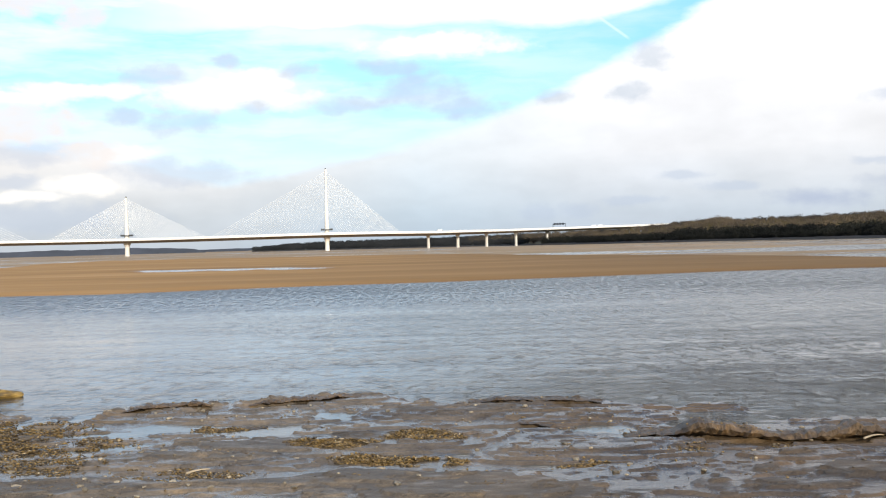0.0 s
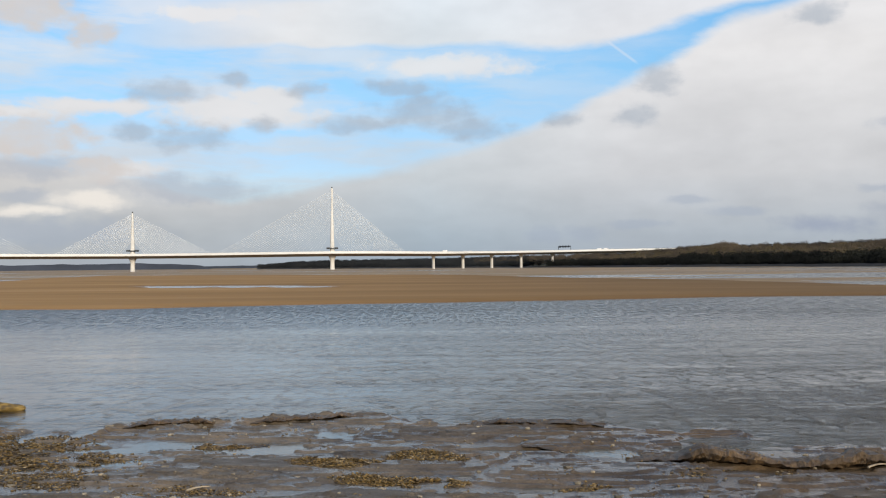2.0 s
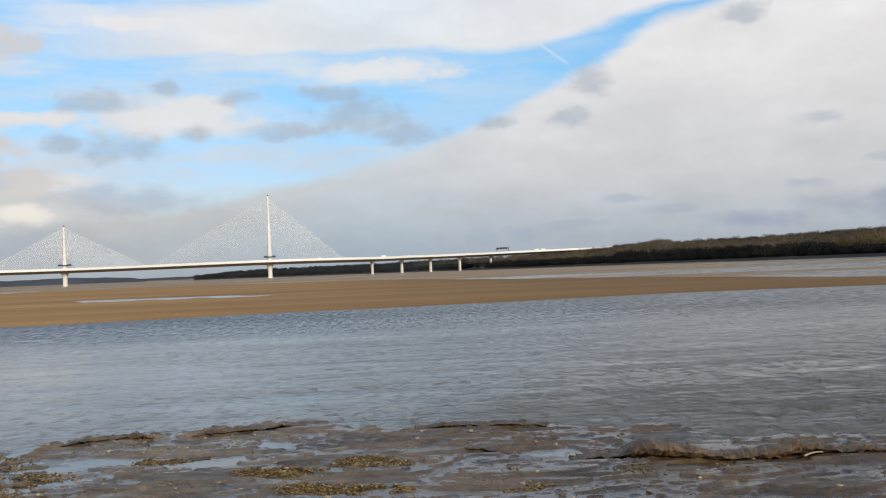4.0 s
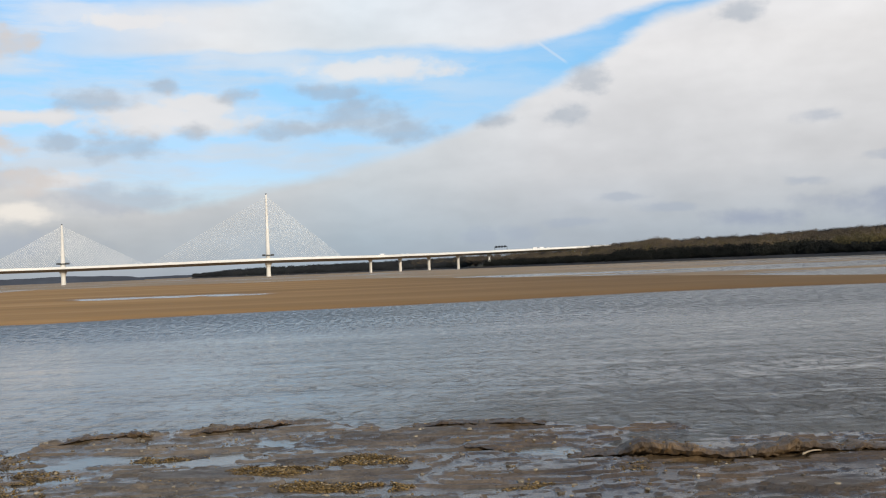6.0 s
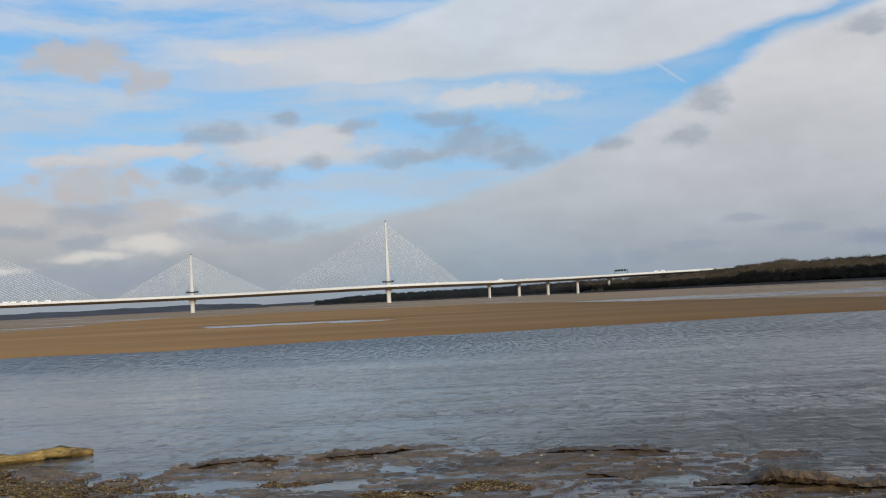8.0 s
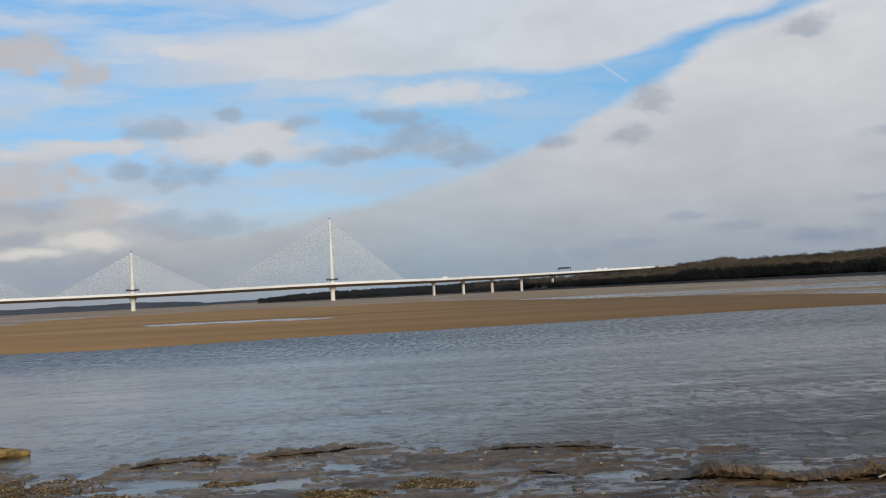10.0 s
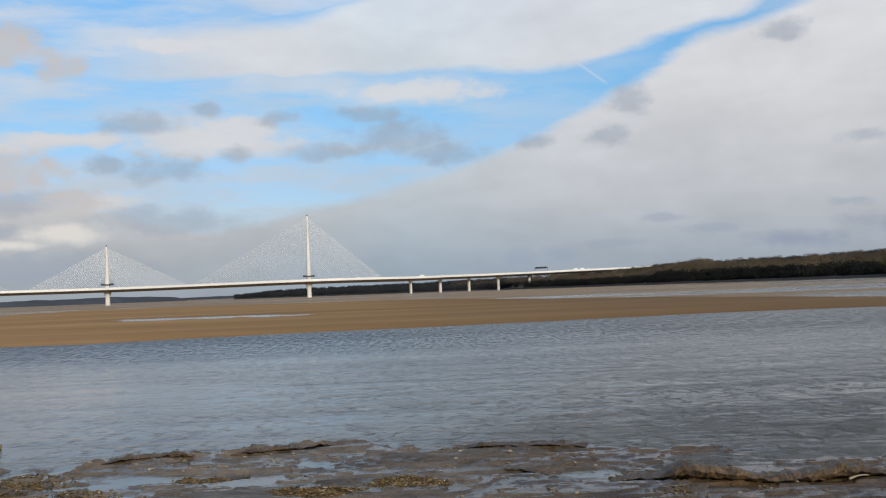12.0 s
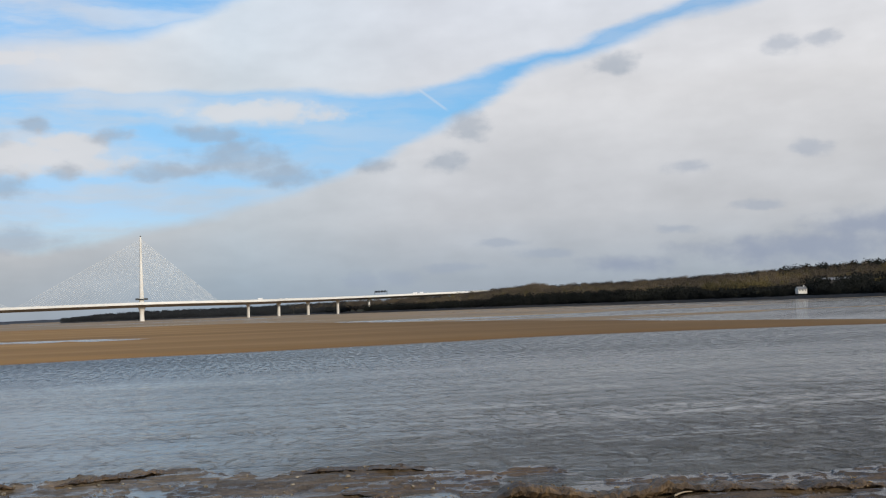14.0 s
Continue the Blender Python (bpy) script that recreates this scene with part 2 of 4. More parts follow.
def build_puddle(n, p, where):
    n.put(p.inputs["Base Color"], (0.10, 0.09, 0.07))
    n.put(p.inputs["Roughness"], 0.05)
    n.put(p.inputs["IOR"], 1.333)
    bump(n, p, n.noise(n.v("MULTIPLY", where, (1, 3, 1)), 3.0, 2), 0.006)


def build_mud(n, p, where):
    wide = n.v("MULTIPLY", where, (0.5, 1.0, 1.0))
    a = n.noise(wide, 0.8, 6, 0.6)
    b = n.noise(wide, 4.0, 6, 0.65)
    c = n.noise(where, 24.0, 5, 0.65)
    z = n.node("ShaderNodeSeparateXYZ", {0: where}).outputs[2]
    # low ground keeps a film of water
    film = n.step(n.m("ADD", n.m("SUBTRACT", 0.18, z), n.m("MULTIPLY", n.m("SUBTRACT", b, 0.5), 0.25)), -0.03, 0.05)
    col = n.ramp(a, [(0.30, (0.078, 0.062, 0.047)), (0.48, (0.132, 0.104, 0.075)), (0.60, (0.165, 0.126, 0.085)), (0.70, (0.20, 0.135, 0.070))])
    x = n.node("ShaderNodeSeparateXYZ", {0: where}).outputs[0]
    # grey silt gives way to browner clay downstream, and weed stains the upper beach ochre
    col = n.mix(n.step(x, -3.0, 5.5), col, n.mix(1.0, col, (0.68, 0.60, 0.50), "MULTIPLY"))
    stain = n.m("MULTIPLY", n.step(n.noise(wide, 0.7, 5, 0.6), 0.46, 0.60), n.m("SUBTRACT", 1.0, n.step(x, -10.0, -4.5)))
    col = n.mix(n.m("MULTIPLY", stain, 0.75), col, (0.105, 0.064, 0.024))
    col = n.mix(1.0, col, n.ramp(b, [(0.3, 0.55), (0.7, 1.3)]), "MULTIPLY")
    col = n.mix(1.0, col, n.ramp(c, [(0.3, 0.6), (0.72, 1.3)]), "MULTIPLY")
    n.put(p.inputs["Base Color"], col)
    n.put(p.inputs["Roughness"], n.m("ADD", 0.16, n.m("MULTIPLY", n.m("SUBTRACT", 1.0, film), 0.5)))
    n.put(p.inputs["Specular IOR Level"], 0.6)
    bmp = n.node("ShaderNodeBump", {"Height": n.m("ADD", b, n.m("MULTIPLY", c, 0.4)), "Distance": 0.11, "Strength": n.m("SUBTRACT", 1.0, n.m("MULTIPLY", film, 0.8))})
    n.put(p.inputs["Normal"], bmp.outputs[0])


def build_sand(n, p, where):
    lng = n.v("MULTIPLY", where, (0.25, 1.0, 1.0))
    a = n.noise(lng, 0.035, 5, 0.55)
    b = n.noise(lng, 0.35, 6, 0.6)
    z = n.node("ShaderNodeSeparateXYZ", {0: where}).outputs[2]
    dry = n.step(z, 0.02, 0.16)
    col = n.ramp(a, [(0.32, (0.205, 0.118, 0.047)), (0.5, (0.250, 0.146, 0.060)), (0.68, (0.300, 0.182, 0.083))])
    # the bank runs out low and wet towards its downstream end
    end = n.step(n.node("ShaderNodeSeparateXYZ", {0: where}).outputs[0], -60.0, 75.0)
    col = n.mix(1.0, col, n.mix(end, (1.32, 1.30, 1.25), (0.70, 0.70, 0.72)), "MULTIPLY")
    wet = n.mix(1.0, col, (0.78, 0.77, 0.78), "MULTIPLY")
    col = n.mix(dry, wet, col)
    col = n.mix(1.0, col, n.ramp(b, [(0.3, 0.93), (0.7, 1.06)]), "MULTIPLY")
    n.put(p.inputs["Base Color"], col)
    n.put(p.inputs["Roughness"], n.ramp(dry, [(0.0, 0.5), (0.5, 0.95)]))
    n.put(p.inputs["Specular IOR Level"], 0.12)
    bump(n, p, b, 0.08)


def build_flat(n, p, where):
    lng = n.v("MULTIPLY", where, (0.2, 1.0, 1.0))
    a = n.noise(lng, 0.02, 6, 0.6)
    b = n.noise(lng, 0.12, 5, 0.6)
    col = n.ramp(a, [(0.32, (0.18, 0.128, 0.076)), (0.5, (0.26, 0.18, 0.102)), (0.66, (0.36, 0.252, 0.14))])
    col = n.mix(1.0, col, n.ramp(b, [(0.3, 0.85), (0.7, 1.12)]), "MULTIPLY")
    n.put(p.inputs["Base Color"], col)
    n.put(p.inputs["Roughness"], n.ramp(a, [(0.36, 0.4), (0.52, 0.9)]))
    n.put(p.inputs["Specular IOR Level"], 0.22)
    bump(n, p, b, 0.1)


def build_land(n, p, where):
    a = n.noise(where, 0.03, 6, 0.6)
    n.put(p.inputs["Base Color"], n.ramp(a, [(0.3, (0.05, 0.045, 0.03)), (0.5, (0.075, 0.07, 0.04)), (0.7, (0.11, 0.10, 0.05))]))
    n.put(p.inputs["Roughness"], 0.95)
    bump(n, p, n.noise(where, 0.3, 4), 0.6)


def build_foliage(stops):
    def build(n, p, where):
        r = n.node("ShaderNodeNewGeometry").outputs["Random Per Island"]
        big = n.noise(where, 0.011, 4, 0.55)
        f = n.m("ADD", n.m("MULTIPLY", r, 0.10), n.m("MULTIPLY", n.m("SUBTRACT", big, 0.30), 1.9), clamp=True)
        n.put(p.inputs["Base Color"], n.mix(1.0, n.ramp(f, stops), n.ramp(n.noise(where, 0.5, 4), [(0.3, 0.82), (0.7, 1.14)]), "MULTIPLY"))
        n.put(p.inputs["Roughness"], 0.9)
        n.put(p.inputs["Specular IOR Level"], 0.1)
        # a spray of twigs scatters light all round: its leaves lean towards the mean of the crown
        face = n.node("ShaderNodeNewGeometry").outputs["Normal"]
        n.put(p.inputs["Normal"], n.v("NORMALIZE", n.v("ADD", n.v("MULTIPLY", face, (.45, .45, .45)), (0.0, -.25, .75))))
    return build


def build_weed(n, p, where):
    r = n.node("ShaderNodeNewGeometry").outputs["Random Per Island"]
    k = n.noise(where, 22.0, 4, 0.6)
    col = n.ramp(r, [(0.0, (0.026, 0.018, 0.010)), (0.30, (0.070, 0.045, 0.016)), (0.65, (0.15, 0.094, 0.026)), (0.92, (0.23, 0.145, 0.042)), (0.99, (0.36, 0.29, 0.19))])
    n.put(p.inputs["Base Color"], n.mix(1.0, col, n.ramp(k, [(0.3, 0.6), (0.7, 1.3)]), "MULTIPLY"))
    n.put(p.inputs["Roughness"], 0.5)
    bump(n, p, k, 0.01)


def build_log(n, p, where):
    k = n.noise(n.v("MULTIPLY", where, (1.0, 1.0, 4.0)), 2.2, 6, 0.65)
    f = n.noise(where, 14.0, 4, 0.6)
    col = n.ramp(k, [(0.34, (0.045, 0.030, 0.012)), (0.45, (0.19, 0.12, 0.030)), (0.58, (0.33, 0.215, 0.058)), (0.75, (0.47, 0.34, 0.14))])
    n.put(p.inputs["Base Color"], n.mix(1.0, col, n.ramp(f, [(0.3, 0.75), (0.7, 1.2)]), "MULTIPLY"))
    n.put(p.inputs["Roughness"], 0.6)
    bump(n, p, n.m("ADD", k, n.m("MULTIPLY", f, 0.3)), 0.05)


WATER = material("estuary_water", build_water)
PUDDLE = material("puddle_water", build_puddle)
MUD = material("wet_mud", build_mud)
SAND = material("tidal_sand", build_sand)
FLAT = material("tidal_flat", build_flat)
LAND = material("bank_soil", build_land)
CONCRETE = plain("pale_concrete", (0.68, 0.655, 0.61), 0.75, 0.08, 0.35, relief=0.03)
# brown shade under the deck is put into the concrete's colour; footings share it
SOFFIT = plain("shade_toned_concrete", (0.26, 0.21, 0.16), 0.85, 0.12, 0.3, relief=0.03)
BARRIER = plain("white_wind_barrier", (0.74, 0.73, 0.70), 0.5, 0.06, 0.5)
STAY = plain("white_stay_sheath", (0.82, 0.82, 0.80), 0.5, 0.05, 0.5)
STEEL = plain("dark_steel", (0.06, 0.065, 0.07), 0.6, 0.2, 0.8, metal=0.3)
ASPHALT = plain("asphalt", (0.06, 0.06, 0.06), 0.9, 0.15, 1.0)
VAN_WHITE = plain("white_vehicle_paint", (0.80, 0.80, 0.80), 0.3, 0.04, 1.0)
GLASS = plain("dark_vehicle_glass", (0.02, 0.025, 0.03), 0.1, 0.1, 1.0)
TYRE = plain("tyre_rubber", (0.02, 0.02, 0.02), 0.9, 0.1, 5.0)
ROCK = plain("dark_shore_rock", (0.016, 0.015, 0.015), 0.8, 0.3, 0.6, relief=0.1)
STONE = plain("pebble_stone", (0.20, 0.165, 0.115), 0.55, 0.3, 18.0, relief=0.01, by_object=0.55)
PALE_WOOD = plain("bleached_wood", (0.36, 0.29, 0.20), 0.7, 0.2, 9.0)
RENDER_WALL = plain("white_house_wall", (0.60, 0.58, 0.54), 0.8, 0.06, 0.7)
ROOF_TILE = plain("grey_roof_tile", (0.16, 0.15, 0.15), 0.8, 0.2, 1.5)
ROOF_PALE = plain("weathered_sheet_roof", (0.16, 0.16, 0.16), 0.5, 0.1, 0.8)
BARN_WALL = plain("dark_barn_wall", (0.09, 0.08, 0.075), 0.85, 0.2, 0.8)
BARK = plain("bark", (0.10, 0.085, 0.065), 0.9, 0.25, 1.5, relief=0.05)
WEED = material("bladder_weed", build_weed)
LEDGE = plain("ochre_clay", (0.088, 0.054, 0.025), 0.5, 0.65, 6.0, relief=0.14)
LOGWOOD = material("ochre_driftwood", build_log)
LEAF_BROWN = material("bare_wood_twigs", build_foliage([(0.0, (0.038, 0.032, 0.027)), (0.45, (0.080, 0.064, 0.047)), (1.0, (0.180, 0.134, 0.080))]))
LEAF_OLIVE = material("olive_scrub", build_foliage([(0.0, (0.034, 0.031, 0.019)), (0.45, (0.086, 0.070, 0.032)), (1.0, (0.205, 0.150, 0.055))]))
LEAF_DARK = material("evergreen_leaves", build_foliage([(0.0, (0.007, 0.008, 0.008)), (0.5, (0.014, 0.015, 0.013)), (1.0, (0.028, 0.028, 0.020))]))
# distance haze is mixed into these leaf colours, lifting and bluing them
LEAF_POINT = material("hazed_evergreens", build_foliage([(0.0, (0.020, 0.022, 0.024)), (0.5, (0.030, 0.032, 0.034)), (1.0, (0.044, 0.043, 0.042))]))
# the hills' blue-grey is distance haze carried in the base colour
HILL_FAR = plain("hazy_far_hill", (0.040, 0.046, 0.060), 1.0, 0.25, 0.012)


# ---------------------------------------------------------------- mesh helpers
def mesh_from(name, verts, faces, mats, slots=None, smooth=False):
    me = bpy.data.meshes.new(name)
    me.from_pydata([tuple(v) for v in verts], [], [tuple(f) for f in faces])
    for mt in mats:
        me.materials.append(mt)
    if slots is not None:
        me.polygons.foreach_set("material_index", np.asarray(slots, dtype=np.int32))
    if smooth:
        me.polygons.foreach_set("use_smooth", np.ones(len(me.polygons), dtype=bool))
    me.update()
    return me


def part(name, bm, mat, parent, label=""):
    """Links a bmesh, or a finished mesh, as one mesh object under a thing."""
    if isinstance(bm, bmesh.types.BMesh):
        me = bpy.data.meshes.new(name)
        bm.to_mesh(me)
        bm.free()
        me.materials.append(mat)
    else:
        me = bm
    ob = new(name, me)
    ob.parent = parent
    if label:
        tagged(ob, label)
    return ob


def box_bm(x0, x1, y0, y1, z0, z1, bevel=0.0):
    bm = bmesh.new()
    bmesh.ops.create_cube(bm, size=1.0)
    for v in bm.verts:
        v.co = Vector((x0 + (v.co.x + .5) * (x1 - x0), y0 + (v.co.y + .5) * (y1 - y0), z0 + (v.co.z + .5) * (z1 - z0)))
    if bevel:
        bmesh.ops.bevel(bm, geom=bm.edges[:], offset=bevel, segments=2, affect="EDGES", profile=0.6)
    return bm


def hull_bm(sections, closed=True):
    """A skin over rings of equal length, capped at both ends."""
    bm = bmesh.new()
    rings = [[bm.verts.new(p) for p in s] for s in sections]
    n = len(rings[0])
    for a, b in zip(rings, rings[1:]):
        for i in range(n if closed else n - 1):
            bm.faces.new((a[i], a[(i + 1) % n], b[(i + 1) % n], b[i]))
    if closed:
        bm.faces.new(rings[0][::-1])
        bm.faces.new(rings[-1])
    bmesh.ops.recalc_face_normals(bm, faces=bm.faces[:])
    return bm


def ring(cx, cy, z, rx, ry, n=12, turn=0.0, square=0.0):
    pts = []
    for i in range(n):
        a = 2 * math.pi * (i + 0.5) / n
        c, s = math.cos(a), math.sin(a)
        k = 1.0 / max(abs(c), abs(s)) ** square
        x, y = rx * c * k, ry * s * k
        pts.append((cx + x * math.cos(turn) - y * math.sin(turn), cy + x * math.sin(turn) + y * math.cos(turn), z))
    return pts


def smooth01(x, lo, hi):
    t = np.clip((x - lo) / (hi - lo), 0, 1)
    return t * t * (3 - 2 * t)


def hash2(ix, iy, seed):
    n = (ix.astype(np.int64) * 374761393 + iy.astype(np.int64) * 668265263 + seed * 1442695041) & 0xFFFFFFFF
    n = ((n ^ (n >> 13)) * 1274126177) & 0xFFFFFFFF
    return ((n ^ (n >> 16)) & 0xFFFF) / 65535.0


def vnoise(x, y, seed=0):
    ix, iy = np.floor(x), np.floor(y)
    fx, fy = x - ix, y - iy
    fx, fy = fx * fx * (3 - 2 * fx), fy * fy * (3 - 2 * fy)
    a, b = hash2(ix, iy, seed), hash2(ix + 1, iy, seed)
    c, d = hash2(ix, iy + 1, seed), hash2(ix + 1, iy + 1, seed)
    return (a * (1 - fx) + b * fx) * (1 - fy) + (c * (1 - fx) + d * fx) * fy


def fbm(x, y, octaves=5, seed=0, gain=0.5):
    total, amp, norm = 0.0, 1.0, 0.0
    for o in range(octaves):
        total = total + amp * vnoise(x * 2 ** o, y * 2 ** o, seed + o)
        norm += amp
        amp *= gain
    return total / norm - 0.5


def polar(azd, dist, z=0.0):
    return Vector((dist * math.sin(radians(azd)), dist * math.cos(radians(azd)), z))


# ---------------------------------------------------------------- the ground, one sheet
SHORE = [(-40, 30), (-20, 28.8), (-15, 28.2), (-12.6, 27.2), (-10.2, 26.8), (-8.8, 26.2), (-8.2, 25.4), (-7.7, 27.2), (-5.8, 27.6),
         (-4.2, 27.8), (-2.9, 28.6), (-1.4, 28.4), (-.4, 27.2), (1.6, 26.9), (3.7, 26.7), (5.1, 25.7), (7.3, 25.2), (7.9, 23.6), (9.9, 22.9), (14, 22.4), (40, 20)]
BANK_AZ = [-45, -28, -22.5, -17, 0, 8, 17, 24.6, 33.4, 45]
BANK_NEAR = [124, 118, 115, 109, 115, 120, 131, 137, 142, 150]
BANK_FAR = [280, 300, 360, 640, 480, 320, 240, 195, 158, 152]
LAND_AZ = [-45, -9.4, -9.2, -5, 0, 4, 5.5, 8, 11.5, 16, 20, 26, 30, 34, 45, 60]
LAND_D = [4600, 4600, 2600, 2350, 2150, 1950, 1720, 1600, 1450, 1350, 1250, 1120, 1030, 950, 800, 700]
TOP_AZ = [-45, -9.3, -8.5, -7, -5, 0, 4, 7, 10, 11.5, 13.2, 15.7, 17, 19.1, 21.5, 26.2, 29.6, 32, 34, 45, 60]
TOP_EL = [.2, .10, .25, .39, .45, .5, .55, .65, .74, .83, .93, 1.16, 1.06, 1.1, 1.17, 1.33, 1.46, 1.58, 1.58, 1.5, 1.5]


def land_z(azd, d, room=12.0):
    """The height of the wooded shore, room below the skyline."""
    ds = np.interp(azd, LAND_AZ, LAND_D)
    crest = 4 + (ds + 380) * np.tan(np.radians(np.interp(azd, TOP_AZ, TOP_EL))) - room
    return 2.6 * smooth01(d, ds + 4, ds + 30) + np.maximum(crest - 2.6, 0.5) * smooth01(d, ds + 20, ds + 400)


def ground_z(x, y):
    d = np.hypot(x, y)
    azd = np.degrees(np.arctan2(x, y))
    # near shore
    sy = np.interp(x, [p[0] for p in SHORE], [p[1] for p in SHORE])
    s = sy - 0.55 + 0.9 * fbm(x * 0.9, y * 0.9, 4, 11) + 1.1 * fbm(x * 2.3, y * 0.9, 4, 13) - y
    z = 0.10 + 0.012 * np.clip(s - 5, 0, 20)
    z = z + 0.10 * fbm(x * 0.35, y * 0.9, 5, 3) + 0.07 * fbm(x * 1.6, y * 3.6, 5, 5, 0.6)
    lay = fbm(x * 0.28, y * 0.8, 4, 21)
    wob = 0.10 * fbm(x * 1.5, y * 2.5, 4, 23)
    for lv in (-0.16, -0.06, 0.03, 0.12):
        z = z + 0.042 * smooth01(lay + wob, lv, lv + 0.012) - 0.021
    z = z + 0.10 * np.exp(-((s - 0.4) / 0.35) ** 2) * np.clip(0.7 + 5 * fbm(x * 0.9, y * 0.5, 4, 8), 0, 2.2) * (1 - 0.7 * smooth01(x, -1.0, 0.8))
    # low flats awash behind the long ledge
    z = z - 0.085 * smooth01(x, 4.6, 6.4) * smooth01(y, 20.7, 21.5)
    # hollows that hold water
    for hx, hy, wx, wy, dp in ((-2.4, 25.2, .95, .65, .24), (-5.5, 23.9, 1.2, .25, .10), (5.9, 22.8, .8, .4, .24), (3.7, 22.4, .5, .3, .22), (9.6, 21.6, .9, .4, .2), (-9.4, 26.2, .5, .9, .2)):
        z = z - dp * np.exp(-((x - hx + 0.9 * fbm(x, y, 3, 29)) / wx) ** 2 - ((y - hy) / wy) ** 2)
    # laminated ledges: the mud breaks away in thin steps
    q = 0.050
    zq = z + 0.03 * fbm(x * 2.0, y * 4.0, 3, 37)
    st = np.floor(zq / q) * q + q * smooth01(zq / q - np.floor(zq / q), 0.78, 0.98)
    z = 0.2 * z + 0.8 * st
    kn = smooth01(d, 8, 14.5)
    z = z * kn + 0.16 * (1 - kn)
    z = np.where(s < 0, np.maximum(z, 0) * np.exp(np.clip(s, -20, 0) * 2) - 0.9 * smooth01(-s, 0.0, 4.0), z)
    z = z + 2.1 * smooth01(-y, -14, 2)
    # river bed, then the sand bank, the wet flats and the wooded shore
    near = np.interp(azd, BANK_AZ, BANK_NEAR) + 2.5 * fbm(x * 0.08, y * 0.02, 3, 41)
    far = np.interp(azd, BANK_AZ, BANK_FAR)
    far = far + 0.12 * (far - near) * fbm(x * 0.02, y * 0.01, 3, 43)
    bed = -1.2
    bank = 0.34 * smooth01(d, near - 1.2, near + 5) * (1 - 0.62 * smooth01(d, near + 6, near + 75)) + 0.05 * fbm(x * 0.05, y * 0.12, 4, 45)
    pool = np.exp(-(((azd + 10.2) / 4.6) ** 4)) * np.exp(-((d - 228 + (azd + 10.2) * 2.2) / 14) ** 4) * np.clip(1.0 + 2.4 * fbm(x * 0.12, y * 0.12, 3, 47), 0, 1.6)
    bank = bank - 0.32 * pool
    wet = smooth01(azd, 2, 24)
    flats = 0.08 - 0.15 * wet + 0.60 * fbm(x * 0.006, y * 0.022, 5, 51) + 0.18 * smooth01(fbm(x * 0.01, y * 0.02, 3, 53), 0.0, 0.3)
    flats = np.where((azd < 0) & (azd > -17), np.maximum(flats, 0.02 - 0.3 * smooth01(d, 900, 1200) + flats * 0.5), flats)
    zz = np.where(d < near - 1.2, bed, bank)
    k = smooth01(d, far * 0.94, far * 1.06)
    zz = zz * (1 - k) + flats * k
    z = np.where(d > 45, bed + (zz - bed) * smooth01(d, near - 1.2, near + 0.3), z)
    ds = np.interp(azd, LAND_AZ, LAND_D)
    z = np.where(d > ds + 4, np.maximum(land_z(azd, d), 0.3), z)
    return z


def ground_mesh():
    front = np.radians(np.linspace(-42, 46, 760))
    rs = np.concatenate([np.linspace(0.0, 15.5, 16)[:-1], np.linspace(15.5, 31.0, 330)[:-1], np.geomspace(31, 98, 22)[:-1],
                         np.linspace(98, 145, 90)[:-1], np.geomspace(145, 1000, 170)[:-1], np.geomspace(1000, 4950, 110)])
    rear = np.radians(np.linspace(46, 318, 70))
    rr = np.concatenate([[0.0, 0.5], np.geomspace(1.0, 4950, 60)])
    verts, faces, slots, base = [], [], [], 0
    for angs, rad in ((front, rs), (rear, rr)):
        A, R = np.meshgrid(angs, rad)
        X, Y = R * np.sin(A), R * np.cos(A)
        if angs is front:
            Z = ground_z(X, Y)
        else:
            Z = 2.4 + 1.5 * fbm(X * 0.02, Y * 0.02, 4, 61) * smooth01(R, 5, 60)
            side = np.clip(np.minimum(np.abs(np.degrees(A) - 46), np.abs(np.degrees(A) - 318)) / 12, 0, 1)
            Z = Z * side + ground_z(X, Y) * (1 - side)
        nr, na = A.shape
        verts.append(np.stack([X, Y, Z], -1).reshape(-1, 3))
        i = np.arange(nr * na).reshape(nr, na) + base
        f = np.stack([i[:-1, :-1], i[:-1, 1:], i[1:, 1:], i[1:, :-1]], -1).reshape(-1, 4)[:, ::-1]
        faces.append(f)
        d = R[:-1, :-1].ravel()
        azd = np.degrees(A[:-1, :-1].ravel())
        azs = np.where(azd > 180, azd - 360, azd)
        ds, far = np.interp(azs, LAND_AZ, LAND_D), np.interp(azs, BANK_AZ, BANK_FAR)
        sl = np.where(d < 60, 0, np.where(d < far, 1, np.where(d < ds + 2, 2, 3)))
        if angs is rear:
            sl = np.where(d < 40, 0, 3)
        slots.append(sl)
        base += nr * na
    V, F, S = np.concatenate(verts), np.concatenate(faces), np.concatenate(slots)
    me = bpy.data.meshes.new("ground")
    me.vertices.add(len(V)), me.loops.add(F.size), me.polygons.add(len(F))
    me.vertices.foreach_set("co", V.astype(np.float32).ravel())
    me.loops.foreach_set("vertex_index", F.astype(np.int32).ravel())
    me.polygons.foreach_set("loop_start", np.arange(0, F.size, 4, dtype=np.int32))
    for mt in (MUD, SAND, FLAT, LAND):
        me.materials.append(mt)
    me.polygons.foreach_set("material_index", S.astype(np.int32))
    me.polygons.foreach_set("use_smooth", np.ones(len(F), dtype=bool))
    me.update(calc_edges=True)
    me.validate()
    return me


ground = tagged(new("ground", ground_mesh()), "wet brown tidal mud, ochre sandbank and wooded river shore", "ground", kind="structure")


def gz(x, y):
    return float(ground_z(np.array([float(x)]), np.array([float(y)]))[0])


